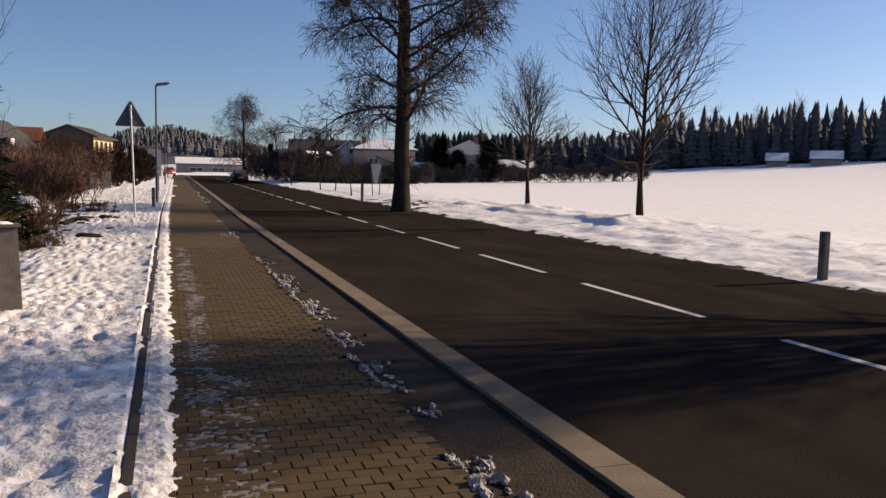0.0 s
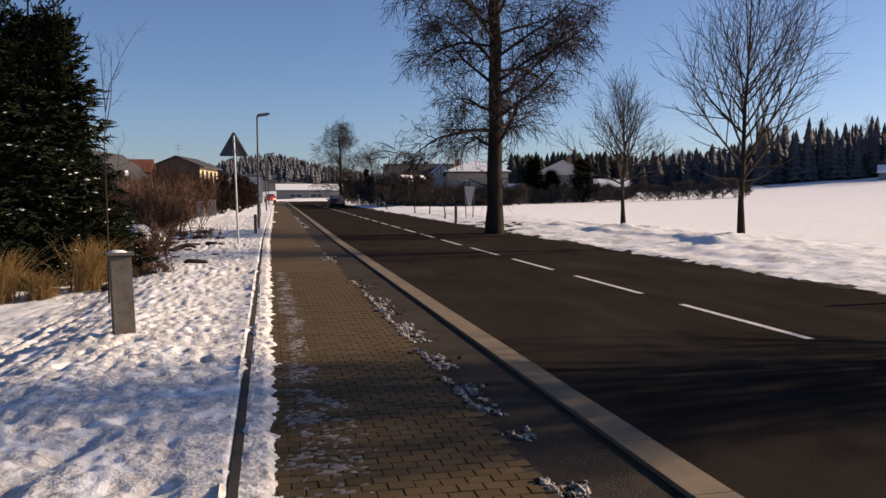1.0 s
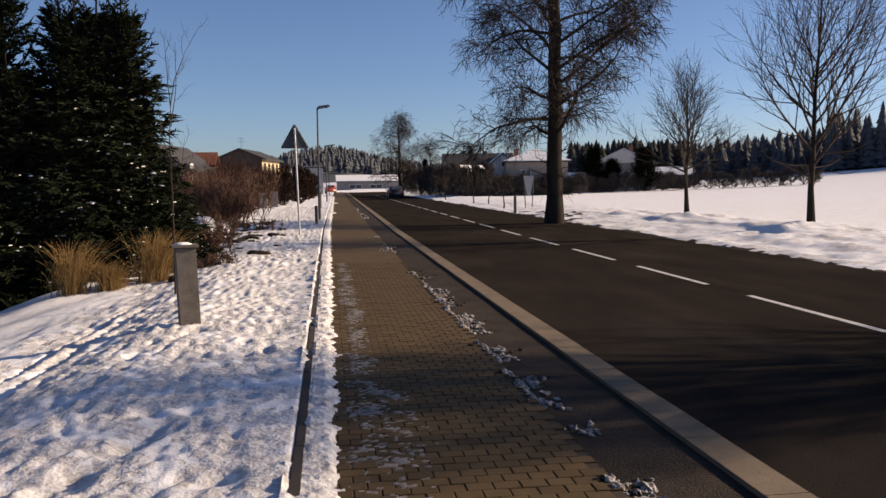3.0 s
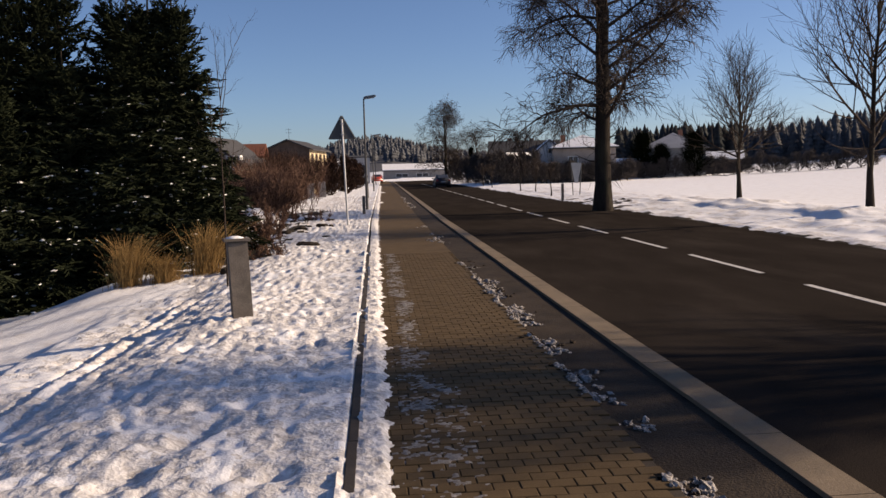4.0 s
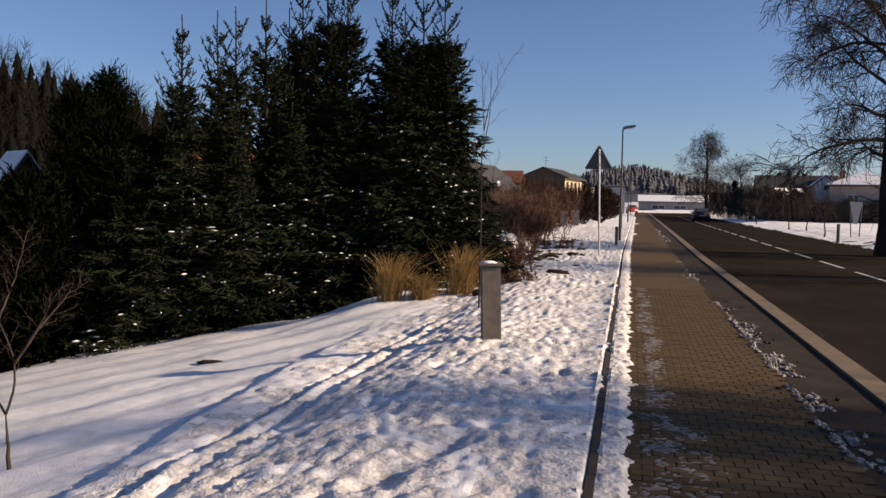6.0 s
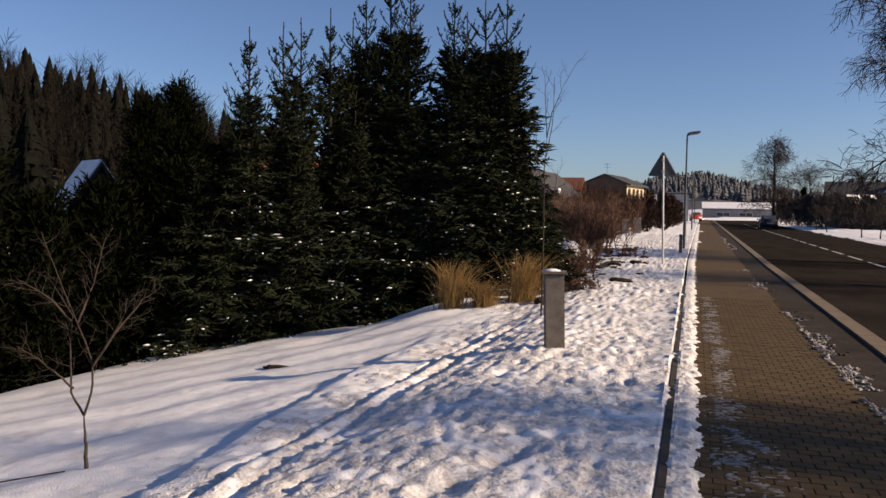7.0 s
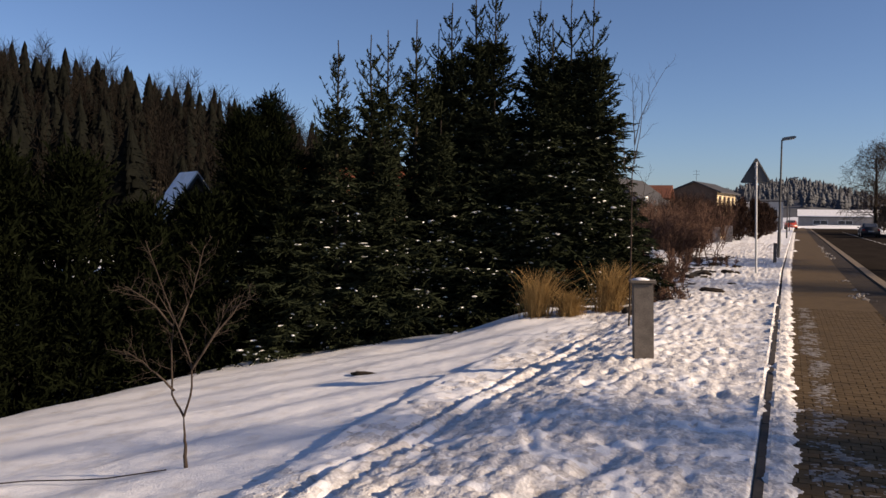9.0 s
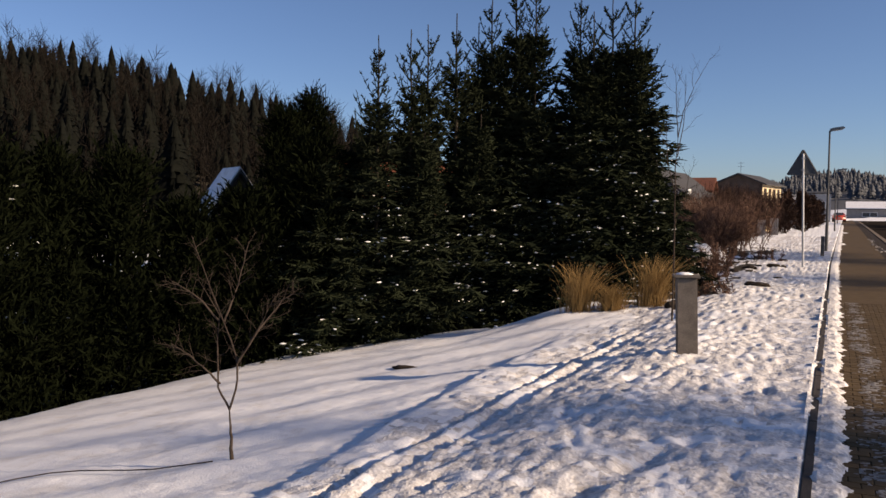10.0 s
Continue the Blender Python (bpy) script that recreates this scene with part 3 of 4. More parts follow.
        p[:, k, 2] = -0.1 + height * (0.6 + 0.4 * rng.random(stems)) * k / 5
    r = np.tile(np.linspace(0.018, 0.005, 6), (stems, 1))
    b = shoots(rng, p, r, 14, 0.15, 0.98, 38, lambda u: height * 0.28 * (1.1 - 0.6 * u), 0.35, 4, 0.1, 0.6, 0.4, thin=0.007)
    c = shoots(rng, *b, 6, 0.2, 0.98, 38, lambda u: height * 0.10 + 0 * u, 0.2, 2, 0.1, 0.6, 0.5, thin=0.005)
    tubes("crown", [(p, r, 4), (*b, 1), (*c, 1)], mat, bush)
    return bush


def grass_tuft(name, height, width, seed, place, label):
    rng = np.random.default_rng(seed)
    n = 560
    x, y = place
    base = rng.normal(0, 0.33, (n, 2)) * width
    p = np.zeros((n, 6, 3))
    lean = base * 0.7 + rng.normal(0, 0.34, (n, 2)) * rng.random((n, 1)) + np.array([0.12, -0.05])
    h = height * (0.35 + 0.65 * rng.random(n) ** 1.4)
    for k in range(6):
        s = k / 5
        p[:, k, :2] = base + lean * (s ** 1.8) * h[:, None] * 1.1
        p[:, k, 2] = -0.06 + h * (s - 0.18 * s ** 3)
    r = np.tile(np.array([0.0032, 0.0036, 0.0034, 0.003, 0.0024, 0.001]), (n, 1))
    ob = tubes(name, [(p, r, 3)], M_GRASS, None)
    ob.matrix_world = pose(x, y, ground_z(x, y))
    return tagged(ob, label, "grass", "tall dry grass tufts")


def ragged_cones(rng, rows, layers=8, sides=14):
    """Far conifers: each a stack of drooping, uneven skirts round a pointed leader. Returns vertices and triangles."""
    verts, faces, count = [], [], 0
    ang = np.arange(sides) * 2 * np.pi / sides
    for x, y, h, w in rows:
        z0 = ground_z(x, y)
        lean = rng.normal(0, 0.012, 2) * h
        for k in range(layers):
            u = 0.06 + 0.9 * k / layers
            top, low = min(1.0, u + 0.8 / layers + 0.11), u
            rad = w * (1.03 - u) ** 0.85 * np.where(np.arange(sides) % 2, 0.42, 1.0) * (0.7 + 0.5 * rng.random(sides))
            a = ang + rng.random() * 6.28 + rng.normal(0, 0.15, sides)
            drop = h * 0.07 * rng.random(sides) * (rad / w)
            cx, cy = x + lean[0] * u, y + lean[1] * u
            ring = np.stack([cx + rad * np.cos(a), cy + rad * np.sin(a), z0 + h * low - drop + 0 * a], axis=1)
            verts += [np.array([[cx, cy, z0 + h * (1.0 if k == layers - 1 else top)]]), ring]
            i = np.arange(sides)
            faces.append(np.stack([np.full(sides, count), count + 1 + i, count + 1 + (i + 1) % sides], axis=1))
            count += sides + 1
    return np.concatenate(verts), np.concatenate(faces)


def woods(name, rows, seed, mat, label, category="forest", share_bare=0.0, bare_mat=None, layers=8):
    """Far woods as one joined mass of single trees: rows of (x, y, height, width)."""
    rng = np.random.default_rng(seed)
    cones, bare = [], []
    for x, y, h, w in rows:
        if rng.random() < share_bare:
            base = np.array([x, y, ground_z(x, y)])
            p, r = trunk_line(rng, h, 0.010 * h, 5, 0.02)
            a = shoots(rng, p, r, 15, 0.3, 0.98, 40, lambda u: h * 0.30 * (1.1 - 0.6 * u), 0.5, 4, 0.1, 0.4, 0.3)
            b = shoots(rng, *a, 9, 0.2, 0.99, 40, lambda u: h * 0.12 + 0 * u, 0.3, 2, 0.1, 0.6, 0.4, thin=0.0030 * h)
            bare += [(p + base, r, 4), (a[0] + base, a[1], 3), (b[0] + base, b[1] * 0.7, 1)]
        else:
            cones.append((x, y, h, w))
    v, f = ragged_cones(rng, cones, layers)
    tagged(mesh_object(name, v, f, mat, None, True), label, category, kind="stuff")
    if bare:
        tagged(tubes("bare_woods", bare, bare_mat or M_FORESTFAR, None), "grey-brown leafless trees standing among the far spruces", category, kind="stuff")


# ---- the street's own pieces ----
def street_run(name, x0, x1, z0, z1, mat, y0, y1, length, bevel, parent, limit):
    """Stones end to end along the street: single pieces near by, one joined run further on."""
    bm = box_bm(x0, 0.0008, z0, x1, length - 0.0008, z1, bevel)
    me = bpy.data.meshes.new(name)
    bm.to_mesh(me)
    bm.free()
    me.materials.append(mat)
    k = 0
    y = y0
    while y < limit:
        ob = new(name, me)
        ob.parent = parent
        ob.matrix_world = pose(drift(y) + random.uniform(-0.002, 0.002), y, random.uniform(-0.0015, 0.0015))
        y += length
        k += 1
    rest = bmesh.new()
    while y < y1:
        d = drift(y)
        box_bm(x0 + d, y + 0.004, z0, x1 + d, y + length - 0.004, z1, 0, rest)
        y += length
    part(name + "_run", rest, mat, parent)


kerb = tagged(new("kerb"), "weathered sandy concrete kerb between verge and road", "kerb", kind="structure")
street_run("kerb_stone", 2.265, 2.525, -0.26, -0.04, M_KERB, -6, 168, 1.0, 0.003, kerb, 40)
edging = tagged(new("edging"), "narrow dark concrete edging of the pavement, partly snowed over", "edging", kind="structure")
street_run("edging_stone", -0.236, -0.176, -0.2, 0.048, M_EDGING, -6, 19, 1.0, 0.004, edging, 19)
street_run("edging_stone_far", -0.245, -0.165, -0.2, 0.025, M_EDGING, 24, 120, 1.0, 0.01, edging, 25)


def road_marks():
    marks = tagged(new("road_marking"), "white dashed middle line, worn thin", "road marking", kind="structure")
    first = 8.40 - 4.47 * 3
    for i in range(30):
        y0 = first + 4.47 * i
        bm = bmesh.new()
        pts = [(MIDDLE - 0.055, y0), (MIDDLE + 0.055, y0), (MIDDLE + 0.055, y0 + 3.08), (MIDDLE - 0.055, y0 + 3.08)]
        low = [bm.verts.new((x + drift(y), y, ROAD_Z - 0.002)) for x, y in pts]
        top = [bm.verts.new((x + drift(y), y, ROAD_Z + 0.004)) for x, y in pts]
        bm.faces.new(top)
        for k in range(4):
            bm.faces.new((low[k], low[(k + 1) % 4], top[(k + 1) % 4], top[k]))
        part("dash", bm, M_PAINT, marks)


road_marks()


def pillar(name, x, y, height, w, d, cap, turn, lean, label):
    ob = thing(name, x, y, ground_z(x, y) - (0.07 if cap else 0.0), turn, label, "post")
    bm = box_bm(-w / 2, -d / 2, -0.3, w / 2, d / 2, height, 0.012)
    for v in bm.verts:
        v.co.x += lean * v.co.z
    part("shaft", bm, M_POST, ob)
    if cap:
        part("cap", box_bm(-w / 2 - 0.035 + lean * height, -d / 2 - 0.03, height, w / 2 + 0.035 + lean * height, d / 2 + 0.03, height + 0.035, 0.008), M_POST, ob)
        sn = bmesh.new()
        bmesh.ops.create_icosphere(sn, subdivisions=3, radius=1)
        for v in sn.verts:
            n = 1 + 0.2 * noise.noise(v.co * 2.3)
            v.co = Vector((v.co.x * w * 0.42 * n + lean * height - 0.02, v.co.y * d * 0.4 * n, height + 0.033 + max(0, v.co.z) * 0.028 * n))
        part("snow_cap", sn, M_SNOW, ob, "thin lump of snow", True)
    return ob


pillar("marker_pillar", -1.62, 9.75, 0.94, 0.235, 0.20, True, 14, -0.03, "weathered grey concrete pillar with a snow-dusted cap slab")
pillar("guard_post", 10.45, 10.95, 0.80, 0.13, 0.13, False, 3, 0.0, "short square brown-grey guard post in roadside snow")
pillar("guard_post", 10.35, 45.0, 0.95, 0.13, 0.13, False, 3, 0.0, "short square brown-grey guard post in roadside snow")
pillar("guard_post", -0.50, 33.2, 0.75, 0.12, 0.12, False, 3, 0.0, "short dark post at the edge of the pavement")
pillar("guard_post", -0.55, 56.0, 1.1, 0.14, 0.14, False, 3, 0.0, "short dark post at the edge of the pavement")


def warning_sign(x, y, turn):
    z = ground_z(x, y)
    ob = thing("warning_sign", x, y, z, turn, "triangular warning sign, dark grey back, on a thin steel pole", "road sign")
    part("pole", rod_bm((0, 0, -0.2), (-0.09, 0, 3.36), 0.032, 0.032, 14), M_STEEL, ob)
    bm = prism_bm([(-0.44, 2.76), (-0.40, 2.725), (0.40, 2.725), (0.44, 2.76), (0.035, 3.47), (-0.035, 3.47)], 0.035, 0.052)
    for v in bm.verts:
        v.co.x -= 0.085
    plate = part("plate", bm, M_SIGNBACK, ob)
    rim = bmesh.new()
    c = [(-0.42, 2.745), (0.42, 2.745), (0.0, 3.47)]
    for i in range(3):
        a, b = c[i], c[(i + 1) % 3]
        rod_bm((a[0] - 0.085, 0.032, a[1]), (b[0] - 0.085, 0.032, b[1]), 0.014, 0.014, 8, rim)
    part("rim", rim, M_SIGNBACK, plate)
    for h in (2.86, 3.2):
        part("clamp", box_bm(-0.085 - 0.055, -0.04, h, -0.085 + 0.055, 0.036, h + 0.035, 0.004), M_STEEL, ob)


warning_sign(-0.93, 26.6, 10)


def street_lamp(x, y, height, reach, turn, lean=0.0):
    z = ground_z(x, y)
    ob = thing("street_lamp", x, y, z, turn, "slim dark steel street lamp with a flat angled head", "street lamp", "street lamps")
    bm = rod_bm((0, 0, -0.2), (0, 0, 1.1), 0.065, 0.065, 14)
    rod_bm((0, 0, 1.1), (lean, 0, height), 0.05, 0.034, 14, bm)
    part("pole", bm, M_DARKSTEEL, ob)
    part("arm", rod_bm((lean, 0, height - 0.03), (lean + reach * 0.4, 0, height + 0.03), 0.026, 0.026, 10), M_DARKSTEEL, ob)
    hd = bmesh.new()
    prism_bm([(0.0, -0.05), (0.15, -0.075), (reach, -0.03), (reach + 0.03, 0.01), (reach - 0.05, 0.06), (0.12, 0.055), (0.0, 0.03)], -0.13, 0.13, "y", hd)
    bmesh.ops.bevel(hd, geom=list(hd.edges), offset=0.015, segments=2, affect="EDGES")
    for v in hd.verts:
        v.co = Vector((v.co.x + lean, v.co.y, v.co.z + height + 0.04 + v.co.x * 0.12))
    head = part("head", hd, M_LAMP, ob)
    lens = box_bm(0.2, -0.10, -0.085, reach - 0.06, 0.10, -0.05, 0.01)
    for v in lens.verts:
        v.co = Vector((v.co.x + lean, v.co.y, v.co.z + height + 0.045 + v.co.x * 0.14))
    part("lens", lens, M_GLASSY, head)


street_lamp(-0.42, 38.0, 5.05, 0.55, 0)
street_lamp(-0.15, 76.0, 5.1, 0.8, 0)
street_lamp(0.1, 120.0, 5.1, 0.8, 0)


# ---- trees beside the road ----
old_lime("old_lime_tree", 19.0, 0.36, 5, (9.35, 33.4), 40, "tall old bare lime tree with dark trunk and drooping twigs")
vase_tree("avenue_tree", 8.9, 0.105, 1.75, 20, 11, (14.75, 23.5), 20, "young bare avenue tree with a vase of upright limbs")
vase_tree("avenue_tree", 6.2, 0.095, 1.45, 18, 12, (14.4, 31.6), 75, "smaller young bare avenue tree on the snowy bank")
vase_tree("avenue_tree", 7.6, 0.13, 1.3, 34, 13, (14.6, 7.2), 140, "young bare avenue tree with a vase of upright limbs")
for k, (tx, ty, h) in enumerate(((11.2, 52.0, 2.4), (11.9, 60.5, 2.7), (11.5, 64.5, 2.7), (11.7, 82.0, 2.6), (11.9, 90.0, 2.6))):
    vase_tree("roadside_sapling", h, 0.05, 1.1, 7, 30 + k, (tx, ty), 60 * k, "small bare sapling in the roadside snow", "roadside saplings")
old_lime("far_lime_tree", 11.0, 0.28, 8, (10.8, 122.0), 10, "bare round-crowned lime tree far down the road", 1.4, 0.6)

# ---- spruces and hedge beyond the brow ----
CREST = [(-30.7, 11.7, 17.6, 1.5), (-28.3, 12.1, 17.9, 1.6), (-27.2, 12.5, 18.3, 1.6), (-25.3, 13.2, 18.7, 1.9), (-23.9, 12.6, 19.3, 1.9), (-22.7, 14.3, 19.2, 2.0), (-21.0, 15.2, 19.2, 2.1), (-19.7, 15.3, 19.2, 1.9),
         (-16.7, 14.4, 19.4, 1.8), (-15.6, 13.2, 19.0, 1.9), (-14.5, 14.6, 19.3, 2.0), (-13.2, 14.7, 19.2, 1.9)]   # bearing, rise, distance, width
SPRUCES = [(d * math.sin(radians(b)), d * math.cos(radians(b)), 1.72 + d * math.tan(radians(e)), w) for b, e, d, w in CREST]
for k, (x, y, top, w) in enumerate(SPRUCES):
    spruce("spruce", top, w, 100 + k, (x, y), "dark green spruce with old snow on its branches", dense=0.62 if k < 4 else 1.0)
LOWER = [(-4.5, 20.6, 4.2, 1.5), (-3.95, 19.6, 2.6, 1.3), (-5.5, 20.3, 4.6, 2.2), (-6.5, 19.8, 4.4, 2.0), (-7.4, 19.2, 4.8, 2.0), (-8.5, 18.4, 4.3, 2.0), (-9.4, 17.2, 3.9, 2.0), (-10.1, 16.0, 3.4, 1.9),
         (-6.3, 17.6, 4.3, 1.9), (-5.3, 17.7, 3.6, 1.6), (-7.3, 16.8, 3.8, 1.8), (-8.1, 15.7, 3.4, 1.8), (-15.2, 24.6, 4.4, 1.9), (-13.6, 23.0, 4.2, 2.0), (-9.9, 14.6, 3.0, 1.8)]
for k, (x, y, top, w) in enumerate(LOWER):
    spruce("spruce", top, w * 1.1, 140 + k, (x, y), "lower dark spruce filling the row, flecked with snow", dense=0.75, airy=False)
# last two bushes are added sunward of the garden hut to shade its roof
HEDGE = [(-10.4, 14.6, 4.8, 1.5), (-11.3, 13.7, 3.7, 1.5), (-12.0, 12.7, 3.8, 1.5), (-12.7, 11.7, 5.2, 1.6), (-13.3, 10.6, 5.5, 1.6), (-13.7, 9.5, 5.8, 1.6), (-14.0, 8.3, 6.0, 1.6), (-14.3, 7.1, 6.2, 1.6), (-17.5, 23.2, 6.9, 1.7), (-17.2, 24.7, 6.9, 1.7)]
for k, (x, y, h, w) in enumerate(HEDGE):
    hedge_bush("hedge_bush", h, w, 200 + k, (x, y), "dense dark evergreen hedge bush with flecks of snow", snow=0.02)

rngw = np.random.default_rng(77)


def stand(count, az0, az1, d0, d1, h0, h1, slim):
    """Places of a wood's trees by bearing and distance, with heights."""
    out = []
    for _ in range(count):
        az, dist, h = radians(rngw.uniform(az0, az1)), rngw.uniform(d0, d1), rngw.uniform(h0, h1)
        out.append((dist * math.sin(az), dist * math.cos(az), h, h * slim * rngw.uniform(0.8, 1.25)))
    return out


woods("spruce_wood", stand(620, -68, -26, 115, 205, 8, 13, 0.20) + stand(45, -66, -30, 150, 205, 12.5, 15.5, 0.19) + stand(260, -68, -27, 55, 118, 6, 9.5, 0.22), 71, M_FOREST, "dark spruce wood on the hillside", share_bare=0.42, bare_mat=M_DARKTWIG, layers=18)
woods("far_spruce_wood", stand(1400, 24, 64, 178, 260, 5.5, 9.5, 0.25) + stand(380, 33, 64, 175, 230, 8, 13, 0.18), 72, M_FORESTFAR, "far spruce wood beyond the snowy field, haze mixed into its colour", share_bare=0.12, layers=9)
woods("far_hill_wood", stand(2600, -16, 24, 300, 440, 3.0, 5.5, 0.36), 73, M_HILLWOOD, "far wooded rise at the end of the road, its blue-grey standing for haze", layers=4)
woods("village_wood", stand(240, 16.8, 24.5, 138, 165, 5.5, 8.6, 0.26), 74, M_HEDGEWOOD, "dark spruce grove behind the white cottage")

# ---- meadow things ----
grass_tuft("dry_grass_tuft", 1.25, 0.34, 1, (-4.45, 15.0), "tall straw-yellow dry grass tuft at the brow")
grass_tuft("dry_grass_tuft", 0.75, 0.30, 2, (-3.85, 15.1), "tall straw-yellow dry grass tuft at the brow")
grass_tuft("dry_grass_tuft", 1.3, 0.36, 3, (-3.2, 15.6), "tall straw-yellow dry grass tuft at the brow")


def stem_tree(name, lines, radius, seed, place, turn, label, mat, per=6, length=0.4, thin=0.004, up=0.2, category="tree"):
    """A small tree from a few main stems, each a list of (right, depth, up), with fine side twigs."""
    rng = np.random.default_rng(seed)
    x, y = place
    tree = thing(name, x, y, ground_z(x, y), turn, label, category)
    groups, fine = [], []
    for k, line in enumerate(lines):
        src = np.array(line, float)
        t = np.linspace(0, len(src) - 1, 13)
        i = np.clip(t.astype(int), 0, len(src) - 2)
        w = (t - i)[:, None]
        p = (src[i] * (1 - w) + src[i + 1] * w)[None]
        p[0, 1:-1] += rng.normal(0, 0.003, (11, 3))
        r = np.linspace(1.0, 0.25, 13)[None] * radius * (1.0 if k == 0 else 0.5)
        groups.append((p, r, 7))
        if k:
            b = shoots(rng, p, r, per, 0.3, 0.99, 48, lambda u: length * (1.1 - 0.5 * u), up, 4, 0.12, 0.6, 0.35, thin=thin)
            c = shoots(rng, *b, 5, 0.2, 0.98, 45, lambda u: length * 0.3 + 0 * u, up, 2, 0.15, 0.6, 0.4, thin=thin * 0.6)
            fine += [(*b, 4), (*c, 3)]
    tubes("trunk", groups[:1], mat, tree)
    tubes("crown", groups[1:] + fine, mat, tree)
    return tree


stem_tree("young_fruit_tree", [[(0, 0, -0.1), (-0.01, 0, 0.2), (-0.02, 0, 0.44)],
                               [(-0.02, 0, 0.44), (-0.11, 0.05, 0.62), (-0.12, 0.05, 0.95), (-0.10, 0.05, 1.25), (-0.24, 0.1, 1.5)],
                               [(-0.02, 0, 0.44), (0.05, -0.05, 0.66), (0.05, -0.05, 0.85), (-0.06, 0.0, 1.2), (-0.22, 0.0, 1.62), (-0.32, 0, 1.93)],
                               [(-0.06, 0, 1.2), (0.06, 0.1, 1.5), (0.15, 0.1, 1.88)],
                               [(0.05, -0.05, 0.85), (0.22, -0.15, 1.15), (0.36, -0.2, 1.45)],
                               [(0.05, -0.05, 0.85), (0.24, 0.2, 1.1), (0.45, 0.3, 1.34), (0.56, 0.3, 1.42)],
                               [(-0.10, 0.05, 0.66), (-0.2, -0.1, 0.8), (-0.34, -0.2, 0.96), (-0.48, -0.2, 1.06)],
                               [(-0.10, 0.05, 1.2), (-0.28, 0, 1.42), (-0.48, 0, 1.55)]],
          0.021, 41, (-4.72, 5.40), 40, "slender bare young fruit tree standing in the snow", M_TWIG, 12, 0.24, 0.0024, 0.2)
stem_tree("young_birch", [[(0, 0, -0.1), (0.01, 0, 1.2), (0.0, 0, 2.4), (0.03, 0, 2.9)],
                          [(0.03, 0, 2.9), (0.1, 0, 3.3), (0.28, 0.05, 3.75), (0.5, 0.1, 4.15)],
                          [(0.03, 0, 2.9), (0.0, 0, 3.4), (-0.03, 0.1, 4.0)],
                          [(0.03, 0, 2.6), (0.12, 0.1, 3.2), (0.13, 0.1, 3.9)],
                          [(0.01, 0, 2.0), (-0.12, 0.1, 2.5), (-0.16, 0.1, 3.2)],
                          [(0.0, 0, 1.5), (0.15, -0.1, 1.9), (0.22, -0.1, 2.4)]],
          0.017, 42, (-2.40, 13.2), 10, "thin bare young birch behind the concrete pillar", M_TWIG, 5, 0.4, 0.003, 0.6)


def stick(name, a, b, r, label, sag=0.05):
    n = 9
    p = np.zeros((1, n, 3))
    for k in range(n):
        s = k / (n - 1)
        x, y = a[0] + (b[0] - a[0]) * s, a[1] + (b[1] - a[1]) * s + 0.12 * math.sin(s * 5.0)
        p[0, k] = (x, y, ground_z(x, y) + 0.012 + sag * math.sin(math.pi * s))
    ob = tubes(name, [(p, np.full((1, n), r), 6)], M_TWIG, None)
    return tagged(ob, label, "stick")


stick("fallen_branch", (-6.9, 4.6), (-4.85, 5.42), 0.006, "thin fallen branch lying on the snow", 0.03)

# ---- beyond the pillar: heap, thicket, tangled scrub ----
def heap(name, x, y, rx, ry, h, mat, seed, label, category):
    bm = bmesh.new()
    bmesh.ops.create_icosphere(bm, subdivisions=4, radius=1)
    for v in bm.verts:
        n = 1 + 0.28 * noise.noise(v.co * 1.7 + Vector((seed, 0, 0))) + 0.12 * noise.noise(v.co * 5 + Vector((seed, 3, 0)))
        v.co = Vector((v.co.x * rx * n, v.co.y * ry * n, max(-0.12, v.co.z * h * n)))
    ob = part(name, bm, mat, None, "", True)
    ob.matrix_world = pose(x, y, ground_z(x, y))
    return tagged(ob, label, category)


heap("snow_heap", -4.35, 29.5, 0.95, 0.8, 0.5, M_CRUST, 1.0, "heap of dirty shovelled snow beside the thicket", "snow heap")
heap("dirt_clod", -5.75, 10.55, 0.24, 0.10, 0.035, M_VERGE, 2.0, "patch of dark earth showing through the snow", "earth")
heap("dirt_clod", -2.75, 15.3, 0.18, 0.2, 0.13, M_VERGE, 3.0, "dark clod of earth beside the dry grass", "earth")
for k, (x, y, h, w) in enumerate([(-5.3, 33.5, 2.0, 1.5), (-4.5, 34.5, 1.9, 1.4), (-3.8, 35.5, 1.5, 1.2), (-5.9, 38.0, 2.6, 1.8), (-4.6, 40.0, 2.4, 1.8), (-6.8, 43.0, 3.0, 2.2), (-5.0, 42.0, 1.8, 1.4), (-5.2, 47.0, 2.8, 2.2)]):
    twig_bush("bare_thicket", h, w, 300 + k, (x, y), "reddish-brown leafless thicket in front of the houses", M_THICKET, 30, group="bare thickets")
for k, (x, y, h, w) in enumerate([(-5.6, 51.0, 3.0, 2.0), (-7.2, 50.0, 3.6, 2.2), (-6.4, 56.0, 3.6, 2.4), (-7.9, 59.0, 3.2, 2.0), (-7.6, 66.0, 4.2, 2.6), (-6.0, 68.0, 4.0, 2.6), (-5.6, 72.0, 3.4, 2.0), (-8.8, 72.0, 4.4, 2.6), (-5.6, 79.0, 3.6, 2.4)]):
    twig_bush("dark_thicket", h, w, 340 + k, (x, y), "tall dark brown leafless bush before the houses", M_DARKTHICKET, 60, group="dark thickets")
rnge = random.Random(21)
for k in range(16):
    x, y = rnge.uniform(-3.4, -1.2), rnge.uniform(16.0, 33.0)
